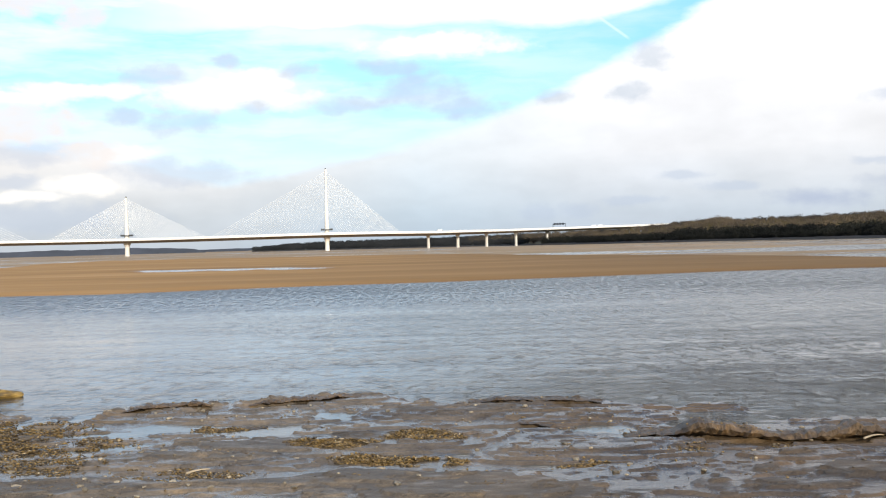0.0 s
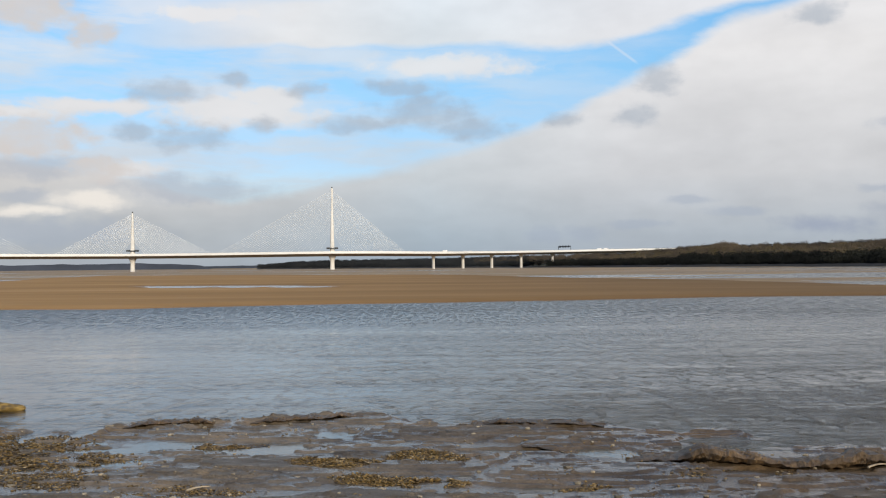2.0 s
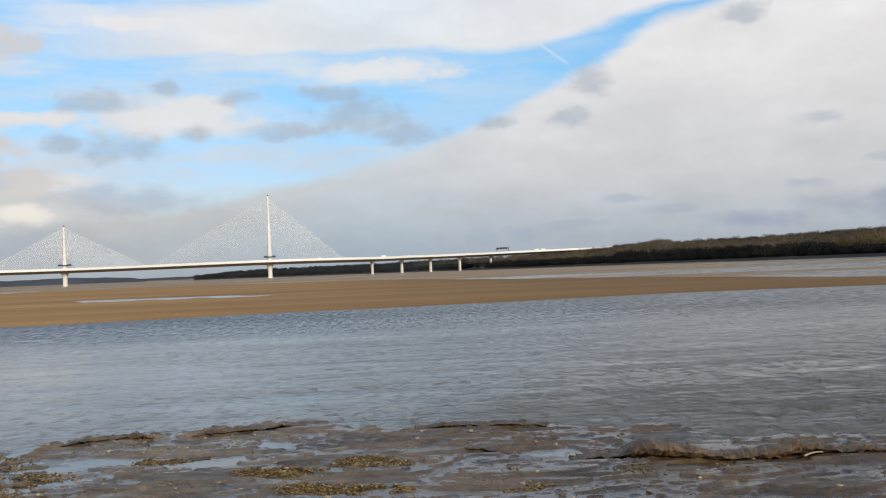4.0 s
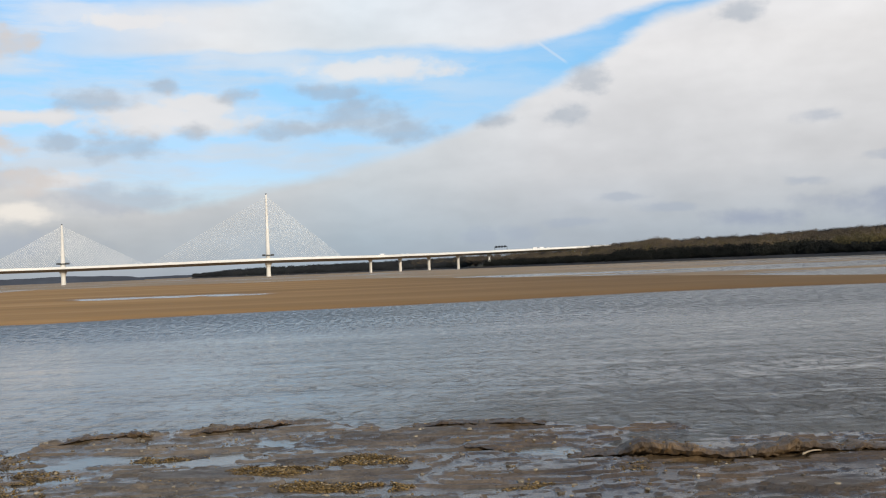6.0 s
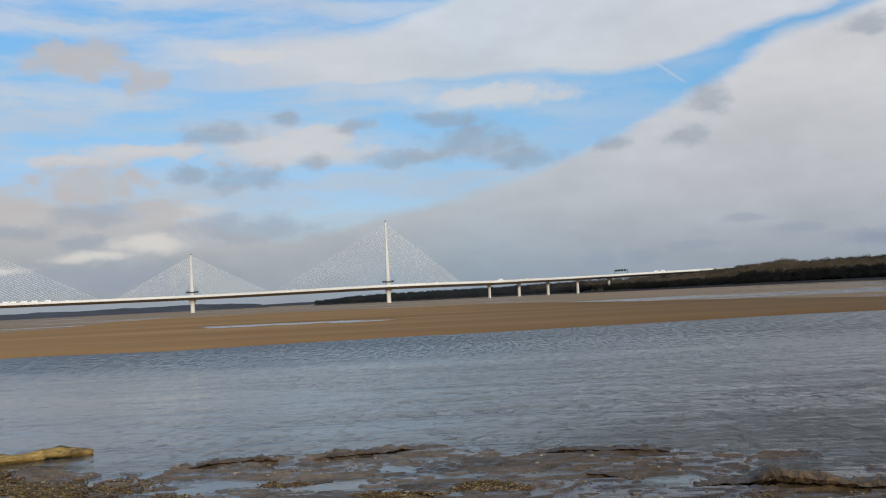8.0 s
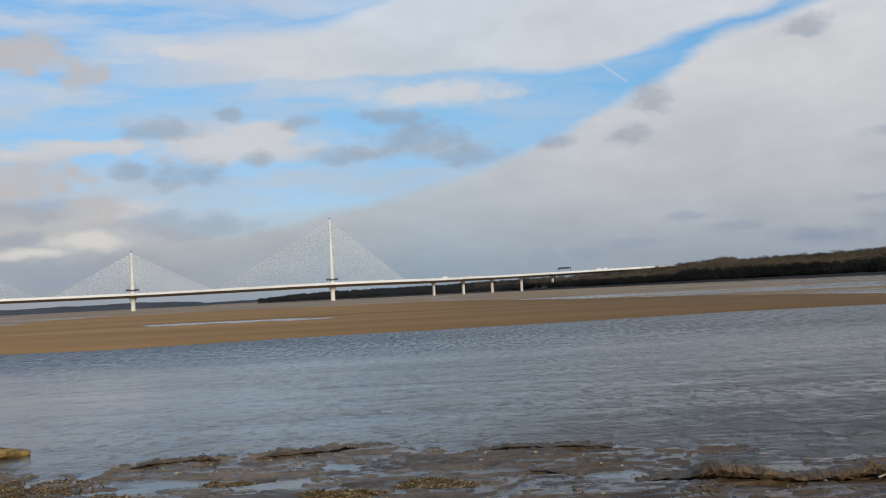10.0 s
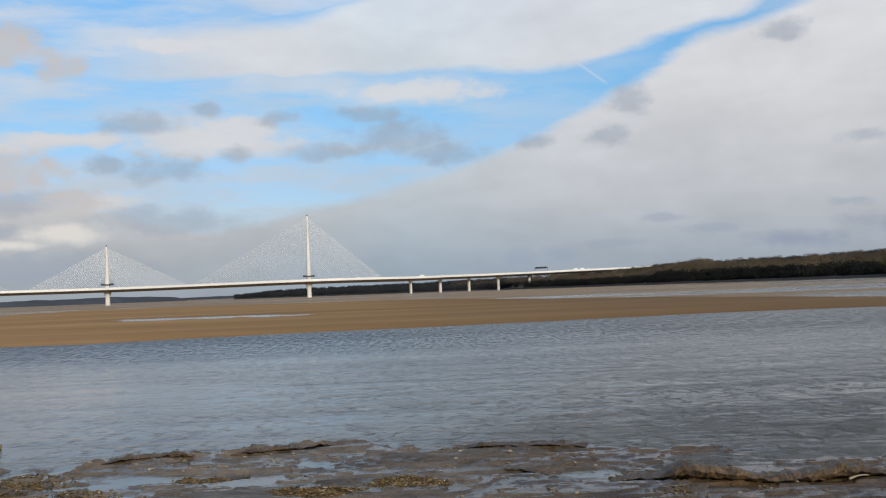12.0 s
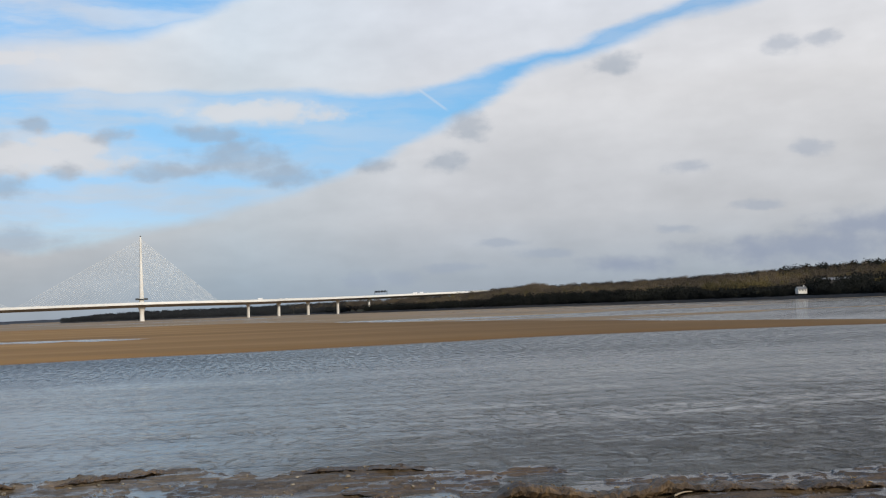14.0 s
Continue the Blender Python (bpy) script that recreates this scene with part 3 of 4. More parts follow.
def water_sheet(name, x0, x1, y0, y1, z, mat):
    me = mesh_from(name, [(x0, y0, z), (x1, y0, z), (x1, y1, z), (x0, y1, z)], [(0, 1, 2, 3)], [mat])
    return new(name, me)


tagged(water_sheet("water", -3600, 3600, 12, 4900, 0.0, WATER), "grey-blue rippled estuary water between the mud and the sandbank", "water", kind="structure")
pud = mesh_from("puddle_water", [(-16, 15.5, .004), (14, 15.5, .004), (14, 19.6, .004), (5.6, 21.0, .004), (4.5, 25.0, .004), (-1, 26.2, .004), (-6, 26.4, .004), (-7.6, 25.4, .004), (-9, 24.8, .004), (-16, 26.0, .004)],
                [tuple(range(10))], [PUDDLE])
tagged(new("puddle_water", pud), "shallow still water lying in hollows of the mud", "puddles", kind="structure")

# ---------------------------------------------------------------- the bridge
# centre line: x, y, top of the wind barrier
LINE = [(-1500, 900, 27.5), (-1180, 1130, 27.3), (-905, 1287, 26.4), (-712, 1362, 25.6), (-403, 1444, 24.2), (-129, 1419, 24.9), (7, 1500, 24.6), (51, 1559, 25.6),
        (97, 1617, 26.2), (147, 1673, 27.2), (203, 1728, 28.3), (262, 1765, 29.4), (340, 1795, 30.5), (420, 1815, 31.5)]


def spline(points, per=10):
    pts = [Vector(p) for p in points]
    pts = [pts[0] * 2 - pts[1], *pts, pts[-1] * 2 - pts[-2]]
    out = []
    for a, b, c, d in zip(pts, pts[1:], pts[2:], pts[3:]):
        for i in range(per):
            t = i / per
            out.append(0.5 * ((2 * b) + (c - a) * t + (2 * a - 5 * b + 4 * c - d) * t * t + (3 * b - a - 3 * c + d) * t ** 3))
    return out + [pts[-2]]


CENTRE = spline(LINE)


def side_of(i):
    a, b = CENTRE[max(i - 1, 0)], CENTRE[min(i + 1, len(CENTRE) - 1)]
    t = (b - a).to_2d().normalized()
    return Vector((t.y, -t.x, 0)), Vector((t.x, t.y, 0))


def sweep(profile):
    secs = []
    for i, c in enumerate(CENTRE):
        s, _ = side_of(i)
        secs.append([c + s * u + Vector((0, 0, w)) for u, w in profile])
    return hull_bm(secs)


def deck_at(k):
    """Centre, side and run of the deck at point k of LINE."""
    i = k * 10
    return CENTRE[i], *side_of(i)


bridge = tagged(new("cable_stayed_bridge"), "long white cable-stayed road bridge crossing the estuary on slim pylons", "bridge")
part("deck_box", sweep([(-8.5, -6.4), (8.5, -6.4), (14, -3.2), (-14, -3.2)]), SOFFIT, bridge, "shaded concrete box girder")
part("deck_slab", sweep([(-16.5, -3.2), (16.5, -3.2), (16.5, -2.2), (-16.5, -2.2)]), CONCRETE, bridge)
part("carriageway", sweep([(-15.4, -2.19), (15.4, -2.19), (15.4, -2.1), (-15.4, -2.1)]), ASPHALT, bridge)
for u in (-16.1, 16.1):
    part("wind_barrier", sweep([(u - .15, -2.2), (u + .15, -2.2), (u + .15, 0), (u - .15, 0)]), BARRIER, bridge, "white translucent wind barrier")


def pylon(k, top, stays, reach_a, reach_b, foot, low, cable):
    c, s, r = deck_at(k)
    turn = math.atan2(r.y, r.x)
    dz = c.z
    mast = part("pylon", hull_bm([ring(c.x, c.y, z, a, b, 16, turn, 0.5) for z, a, b in
                                  ((dz - 6.0, foot * .46, foot * .50), (dz + 2, foot * .43, foot * .48), (dz + (top - dz) * .20, foot * .36, foot * .42),
                                   (dz + (top - dz) * .5, foot * .26, foot * .32), (dz + (top - dz) * .8, foot * .20, foot * .24), (top - 1.0, foot * .17, foot * .20), (top, foot * .15, foot * .18))]),
                CONCRETE, bridge, "slim tapering pale concrete pylon")
    part("pier_shaft", hull_bm([ring(c.x, c.y, z, a, b, 16, turn, 0.5) for z, a, b in
                                ((low, foot * .44, foot * .50), (low + 3, foot * .42, foot * .48), (dz - 15, foot * .38, foot * .44), (dz - 11.5, foot * .42, foot * .52), (dz - 8.8, foot * .54, foot * .72), (dz - 6.2, foot * .70, foot * 1.0))]),
         CONCRETE, mast, "flared pale concrete pier")
    part("mast_cap", box_bm(-foot * .12, foot * .12, -foot * .12, foot * .12, 0, 1.6, .15), STEEL, mast, "dark cap with a warning light").matrix_basis = Matrix.Translation((c.x, c.y, top)) @ Matrix.Rotation(turn, 4, "Z")
    part("footing", hull_bm([ring(c.x, c.y, z, a, a, 16) for z, a in ((low - 3, foot * .95), (low + .6, foot * .95), (low + .9, foot * .85))]), SOFFIT, mast)
    # maintenance platform round the mast, with a cradle at either end
    z0 = dz + 4.0
    beam = box_bm(-7.4, 7.4, -foot * .8, foot * .8, 0, 0.7)
    plat = part("work_platform", beam, STEEL, mast, "dark steel access platform")
    plat.matrix_basis = Matrix.Translation((c.x, c.y, z0)) @ Matrix.Rotation(turn, 4, "Z")
    for e in (-1, 1):
        cr = part("cradle", box_bm(e * 5.6 - 2.1, e * 5.6 + 2.1, -foot * .7, foot * .7, -0.8, 1.6, 0.25), STEEL, mast)
        cr.matrix_basis = plat.matrix_basis.copy()
    # stays, in two planes
    for sgn, reach in ((-1, reach_a), (1, reach_b)):
        for i in range(stays):
            f = (i + 1) / stays
            zt = dz + (top - dz) * (0.30 + 0.66 * f)
            dist = 14 + (reach - 14) * f
            base = c + r * sgn * dist
            j = min(range(len(CENTRE)), key=lambda q: (CENTRE[q].xy - base.xy).length)
            best, bl = None, 1e9
            for q in (max(j - 1, 0), j):
                a, b = CENTRE[q], CENTRE[min(q + 1, len(CENTRE) - 1)]
                ab = b - a
                t = max(0, min(1, (base - a).dot(ab) / max(ab.length_squared, 1e-6)))
                p = a + ab * t
                if (p - base).length < bl:
                    best, bl = p, (p - base).length
            for off in (-1.2, 1.2):
                lo = best + s * off + Vector((0, 0, -2.3))
                hi = Vector((c.x, c.y, zt)) + s * off * 0.6 + r * sgn * foot * .12
                d = (hi - lo).normalized()
                u = d.cross(Vector((0, 0, 1))).normalized()
                w = d.cross(u)
                rad = cable
                part("stay_cable", hull_bm([[p + (u * math.cos(q * 1.0472) + w * math.sin(q * 1.0472)) * rad for q in range(6)] for p in (lo, hi)]), STAY, bridge)
    return mast


pylon(3, 125.0, 30, 190, 200, 9.0, -1.5, 0.11)
pylon(4, 80.0, 24, 106, 114, 7.4, -1.0, 0.085)
pylon(5, 110.0, 30, 168, 128, 7.2, -0.2, 0.075)


def approach_pier(k, low):
    c, s, r = deck_at(k)
    turn = math.atan2(r.y, r.x)
    part("approach_pier", hull_bm([ring(c.x, c.y, z, a, b, 10, turn, 0.7) for z, a, b in
                                   ((low - 2, 1.5, 2.0), (c.z - 11, 1.4, 1.9), (c.z - 8.5, 1.6, 2.4), (c.z - 6.3, 2.3, 3.6))]), CONCRETE, bridge, "pale concrete viaduct pier")


for k in (6, 7, 8, 9, 10):
    approach_pier(k, 0.0)
for k in (2, 1):
    approach_pier(k, -1.0)


def van(length=6.0, tall=2.6):
    """A panel van: body, windscreen, side window, wheels."""
    root = new("white_van")
    secs = []
    for y in (-0.98, -0.9, 0.9, 0.98):
        k = 1.0 if abs(y) < .95 else 0.96
        secs.append([(-length / 2, y, .45), (length / 2, y, .45), (length / 2, y, 1.15 * k), (length / 2 - .9, y, 1.35 * k), (length / 2 - 1.6, y, tall * k), (-length / 2, y, tall * k)])
    part("body", hull_bm(secs), VAN_WHITE, root)
    part("windscreen", hull_bm([[(length / 2 - .92, y, 1.42), (length / 2 - .86, y, 1.42), (length / 2 - 1.5, y, tall - .2), (length / 2 - 1.56, y, tall - .2)] for y in (-.82, .82)]), GLASS, root, "dark windscreen")
    for y in (-1.0, .97):
        part("side_window", box_bm(length / 2 - 2.5, length / 2 - 1.7, y, y + .03, 1.5, tall - .35), GLASS, root, "dark side window")
    for x in (-length / 2 + 1.2, length / 2 - 1.1):
        for y in (-.95, .75):
            w = part("wheel", hull_bm([[(x + .36 * math.cos(q * .628), yy, .36 + .36 * math.sin(q * .628)) for q in range(10)] for yy in (y, y + .22)]), TYRE, root)
    return root


def set_on_deck(ob, k, side_u):
    i = min(int(k * 10), len(CENTRE) - 2)
    t = k * 10 - i
    c = CENTRE[i].lerp(CENTRE[i + 1], t)
    s, r = side_of(i)
    p = c + s * side_u
    return Matrix.Translation((p.x, p.y, c.z - 2.1)) @ Matrix.Rotation(math.atan2(r.y, r.x), 4, "Z")


first = tagged(van(), "white panel van on the bridge deck", "van", "traffic on the bridge")
first.matrix_basis = set_on_deck(first, 3.06, 9.0)
tall_first = tagged(van(10.5, 4.0), "tall white lorry on the bridge deck", "lorry", "traffic on the bridge")
tall_first.name = "white_lorry"
tall_first.matrix_basis = set_on_deck(tall_first, 3.10, 12.5)
for k in (3.13, 3.17, 3.20, 3.235, 3.27, 3.30, 3.34, 3.38, 3.43):
    copy_thing(tall_first, set_on_deck(tall_first, k, 12.5))
for k in (6.15, 11.3, 11.45):
    copy_thing(tall_first, set_on_deck(tall_first, k, 9.0))
for k in (3.5, 5.35, 6.9, 7.1, 11.6, 2.8, 4.5):
    copy_thing(first, set_on_deck(first, k, 9.0))


def gantry():
    root = tagged(new("sign_gantry"), "dark overhead sign gantry spanning the carriageway", "sign gantry")
    for y in (-15.5, 15.5):
        part("post", box_bm(-.3, .3, y - .3, y + .3, 0, 9.0, .05), STEEL, root)
    part("crossbeam", box_bm(-.5, .5, -16, 16, 7.2, 8.2, .05), STEEL, root)
    for y in (-10.5, -3.5, 3.5, 10.5):
        part("sign_panel", box_bm(-.75, -.5, y - 2.6, y + 2.6, 6.2, 9.4, .05), STEEL, root, "dark back of a road sign")
    return root


g = gantry()
g.matrix_basis = set_on_deck(g, 10.4, 0.0)

# ---------------------------------------------------------------- far hills
def far_ridge(name, az0, az1, dist, heights, label):
    """A low ridge: front foot, crest and back."""
    n = 160
    verts, faces = [], []
    for i in range(n + 1):
        azd = az0 + (az1 - az0) * i / n
        hh = np.interp(azd, [h[0] for h in heights], [h[1] for h in heights])
        hh *= 1 + 0.35 * float(fbm(np.array([azd * 1.3]), np.array([2.0]), 5, 71)[0])
        for d, z in ((dist - 60, -1), (dist - 25, hh * .55), (dist, hh), (dist + 90, hh * .6), (dist + 160, -1)):
            verts.append(polar(azd, d, z))
    for i in range(n):
        for j in range(4):
            a = i * 5 + j
            faces.append((a, a + 5, a + 6, a + 1))
    ob = new(name, mesh_from(name, verts, faces, [HILL_FAR]))
    return tagged(ob, label, "hill", kind="structure")


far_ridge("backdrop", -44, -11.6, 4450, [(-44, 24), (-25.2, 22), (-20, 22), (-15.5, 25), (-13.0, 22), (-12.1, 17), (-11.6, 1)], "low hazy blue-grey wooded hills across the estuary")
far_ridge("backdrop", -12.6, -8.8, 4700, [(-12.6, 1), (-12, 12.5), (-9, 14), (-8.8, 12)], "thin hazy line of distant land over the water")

# ---------------------------------------------------------------- woods
rng = np.random.RandomState(7)


def ico_base():
    bm = bmesh.new()
    bmesh.ops.create_icosphere(bm, subdivisions=1, radius=1.0)
    v = np.array([tuple(q.co) for q in bm.verts])
    bm.verts.index_update()
    f = np.array([[q.index for q in fa.verts] for fa in bm.faces])
    bm.free()
    return v, f


ICO = ico_base()


def tree_model(seed, bare):
    """Vertices and triangles of a tree one metre high: trunk, clumps and a fringe of twigs."""
    r = np.random.RandomState(seed)
    vs, fs, n = [], [], 0
    a = np.arange(4) * math.pi / 2
    tr = np.concatenate([np.stack([.025 * np.cos(a), .025 * np.sin(a), 0 * a], -1), np.stack([.012 * np.cos(a), .012 * np.sin(a), 0 * a + .6], -1)])
    tf = [[i, (i + 1) % 4, 4 + (i + 1) % 4] for i in range(4)] + [[i, 4 + (i + 1) % 4, 4 + i] for i in range(4)]
    vs.append(tr), fs.append(np.array(tf))
    n += 8
    for _ in range(1):
        c = np.array([r.uniform(-.15, .15), r.uniform(-.15, .15), r.uniform(.3, .6)])
        v = ICO[0] * r.uniform(.10, .16) * r.uniform(.6, 1.3, (len(ICO[0]), 1)) * [1, 1, 1.3] + c
        vs.append(v), fs.append(ICO[1] + n)
        n += len(v)
    lean = r.uniform(-.08, .08, 2)
    broad = r.uniform(.30, .46)
    for _ in range(112 if bare else 105):
        d = r.normal(0, 1, 3)
        d /= np.linalg.norm(d)
        k = r.uniform(.15, 1.0) ** .5
        c = np.array([lean[0] * d[2], lean[1] * d[2], .53]) + d * [broad, broad, .44] * k * r.uniform(.8, 1.12)
        up = np.array([d[0] * .7, d[1] * .7, 1.0]) + r.normal(0, .45, 3)     # twigs reach up and out
        up /= np.linalg.norm(up)
        e1 = np.cross(up, r.normal(0, 1, 3))
        e1 /= np.linalg.norm(e1)
        l, w = r.uniform(.06, .12), r.uniform(.022, .048) * (.85 if bare else 1.5)
        vs.append(np.array([c - e1 * w, c + e1 * w, c + up * l])), fs.append(np.array([[n, n + 1, n + 2]]))
        n += 3
    return np.concatenate(vs), np.concatenate(fs)


def plant(name, mat, places, models, label):
    vs, fs, n = [], [], 0
    for i, (x, y, z, hgt, wide) in enumerate(places):
        v, f = models[i % len(models)]
        a = rng.uniform(0, 6.28)
        c, s = math.cos(a), math.sin(a)
        vv = np.stack([v[:, 0] * c - v[:, 1] * s, v[:, 0] * s + v[:, 1] * c, v[:, 2]], -1) * [hgt * wide, hgt * wide, hgt]
        vs.append(vv + [x, y, z - 0.4]), fs.append(f + n)
        n += len(v)
    V, F = np.concatenate(vs), np.concatenate(fs)
    me = bpy.data.meshes.new(name)
    me.vertices.add(len(V)), me.loops.add(F.size), me.polygons.add(len(F))
    me.vertices.foreach_set("co", V.astype(np.float32).ravel())
    me.loops.foreach_set("vertex_index", F.astype(np.int32).ravel())
    me.polygons.foreach_set("loop_start", np.arange(0, F.size, 3, dtype=np.int32))
    me.materials.append(mat)
    me.update(calc_edges=True)
    return tagged(new(name, me), label, "woods", kind="stuff")


def wood_places(count, az0, az1, depth0, depth1, h0, h1, wide, power=1.3):
    azs = rng.uniform(az0, az1, count)
    dep = depth0 + (depth1 - depth0) * rng.uniform(0, 1, count) ** power
    ds = np.interp(azs, LAND_AZ, LAND_D)
    d = ds + dep
    z = land_z(azs, d)
    x, y = d * np.sin(np.radians(azs)), d * np.cos(np.radians(azs))
    hg = rng.uniform(h0, h1, count)
    ok = np.ones(count, bool)
    for c in CENTRE:                      # keep the road clear
        ok &= np.hypot(x - c.x, y - c.y) > 30
    for ha, hd in ((29.45, 1065), (31.2, 1105)):   # clear ground before the houses
        ok &= ~((np.abs(azs - ha) < 0.75) & (d < hd + 14) & (d > hd - (60 if ha < 30 else 22)))
    sp = rng.uniform(.8, 1.2, count) * wide
    return list(zip(x[ok], y[ok], z[ok], hg[ok], sp[ok]))


MODELS = [tree_model(i, False) for i in range(6)]
BARE = [tree_model(20 + i, True) for i in range(6)]
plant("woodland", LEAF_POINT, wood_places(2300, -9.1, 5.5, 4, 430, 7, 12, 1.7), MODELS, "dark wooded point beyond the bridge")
plant("woodland", LEAF_BROWN, wood_places(3600, 2.5, 40, 60, 420, 7, 14, 1.15), BARE, "brown leafless winter woodland along the far shore")
plant("woodland", LEAF_OLIVE, wood_places(1000, 9, 40, 60, 330, 5, 12, 1.3), BARE, "olive and ochre scrub and willows on the far shore")
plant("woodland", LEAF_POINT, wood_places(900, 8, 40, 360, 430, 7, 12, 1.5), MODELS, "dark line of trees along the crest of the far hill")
plant("woodland", LEAF_DARK, wood_places(2300, 4.5, 40, 4, 66, 6, 13, 1.35), MODELS, "dark thicket at the foot of the far woods")
plant("woodland", LEAF_DARK, wood_places(260, 13.5, 24.5, 20, 80, 13, 18, 1.0), MODELS, "tall dark evergreens behind the far waterline")
plant("woodland", LEAF_DARK, wood_places(160, 29.5, 36, 40, 130, 12, 19, .9), MODELS, "dark trees round the far barn")
plant("woodland", LEAF_BROWN, wood_places(70, 15.1, 16.4, 260, 400, 11, 14.5, 1.1), BARE, "rounded stand of taller leafless trees")
plant("woodland", LEAF_OLIVE, wood_places(70, 24.6, 27.6, 50, 95, 15, 21, .8), BARE, "tall ochre poplars and willows on the far bank")
plant("woodland", LEAF_DARK, wood_places(80, 28, 38, 300, 400, 11, 17, 1.0), MODELS, "tall dark trees along the hill crest")

# dark stone revetment along the far waterline
verts, faces = [], []
NB = 500
for i in range(NB + 1):
    azd = -9.2 + (45 + 9.2) * i / NB
    ds = float(np.interp(azd, LAND_AZ, LAND_D))
    k = float(fbm(np.array([azd * 6.0]), np.array([1.0]), 4, 81)[0])
    for off, z in ((-9, -0.4), (-6, 1.3 + k), (-2, 2.9 + 1.4 * k), (14, 3.0 + k), (34, 1.5)):
        verts.append(polar(azd, ds + off, z))
for i in range(NB):
    for j in range(4):
        a = i * 5 + j
        faces.append((a, a + 5, a + 6, a + 1))
tagged(new("shore_revetment", mesh_from("shore_revetment", verts, faces, [ROCK])), "dark stone embankment along the far waterline", "embankment", kind="structure")


def single_tree(name, seed, azd, d, hgt, mat, label):
    z = float(land_z(np.array([azd]), np.array([d]))[0])
    root = tagged(new(name), label, "tree", "trees by the far houses")
    root.matrix_basis = Matrix.Translation(polar(azd, d, z))
    r = random.Random(seed)
    bm = bmesh.new()

    def limb(a, b, ra, rb):
        dd = (b - a).normalized()
        u = dd.orthogonal().normalized()
        w = dd.cross(u)
        A = [bm.verts.new(a + (u * math.cos(q * 1.2566) + w * math.sin(q * 1.2566)) * ra) for q in range(5)]
        B = [bm.verts.new(b + (u * math.cos(q * 1.2566) + w * math.sin(q * 1.2566)) * rb) for q in range(5)]
        for q in range(5):
            bm.faces.new((A[q], A[(q + 1) % 5], B[(q + 1) % 5], B[q]))

    limb(Vector((0, 0, -.5)), Vector((.1, 0, hgt * .45)), hgt * .03, hgt * .02)
    tips = []
    for q in range(8):
        a = q * .785 + r.uniform(-.3, .3)
        st = Vector((.1, 0, hgt * r.uniform(.25, .45)))
        en = Vector((math.cos(a) * hgt * r.uniform(.2, .33), math.sin(a) * hgt * r.uniform(.2, .33), hgt * r.uniform(.6, .92)))
        limb(st, en, hgt * .013, hgt * .004)
        tips.append(en)
    part("trunk", bm, BARK, root)
    rs = np.random.RandomState(seed)
    vs, fs, n = [], [], 0
    for tp in tips + [Vector((0, 0, hgt * .9)), Vector((0, 0, hgt * .7))]:
        for _ in range(7):
            c = np.array(tp) + rs.normal(0, hgt * .075, 3)
            v = ICO[0] * hgt * rs.uniform(.03, .085) * rs.uniform(.6, 1.3, (len(ICO[0]), 1)) + c
            vs.append(v), fs.append(ICO[1] + n)
            n += len(v)
        for _ in range(16):
            c = np.array(tp) + rs.normal(0, hgt * .10, 3)
            dv = rs.normal(0, 1, 3)
            dv /= np.linalg.norm(dv)
            u = np.cross(dv, [.2, .4, 1.0])
            vs.append(np.array([c - u * hgt * .012, c + u * hgt * .012, c + dv * hgt * .06])), fs.append(np.array([[n, n + 1, n + 2]]))
            n += 3
    part("crown", mesh_from("crown", np.concatenate(vs), np.concatenate(fs), [mat]), None, root)


for i, (a, off, hg, mt, nm, lb) in enumerate((
        (27.2, 60, 14, LEAF_OLIVE, "willow", "ochre leafless willow on the far bank"), (27.9, 90, 13, LEAF_OLIVE, "willow", "ochre leafless willow on the far bank"),
        (26.6, 70, 13, LEAF_OLIVE, "willow", "ochre leafless willow on the far bank"), (28.6, 120, 12, LEAF_OLIVE, "willow", "ochre leafless willow on the far bank"),
        (30.2, 70, 13, LEAF_BROWN, "bare_tree", "brown leafless tree beside the white house"), (30.6, 95, 14, LEAF_OLIVE, "bare_tree", "olive-tinged leafless tree beside the white house"),
        (31.9, 60, 13, LEAF_DARK, "dark_tree", "dark evergreen tree by the barn"), (32.5, 70, 15, LEAF_DARK, "dark_tree", "dark evergreen tree by the barn"),
        (33.2, 60, 14, LEAF_OLIVE, "bare_tree", "olive-tinged leafless tree on the far bank"), (33.9, 70, 15, LEAF_DARK, "dark_tree", "dark evergreen tree on the far bank"))):
    single_tree(nm, 100 + i, a, float(np.interp(a, LAND_AZ, LAND_D)) + off, hg, mt, lb)


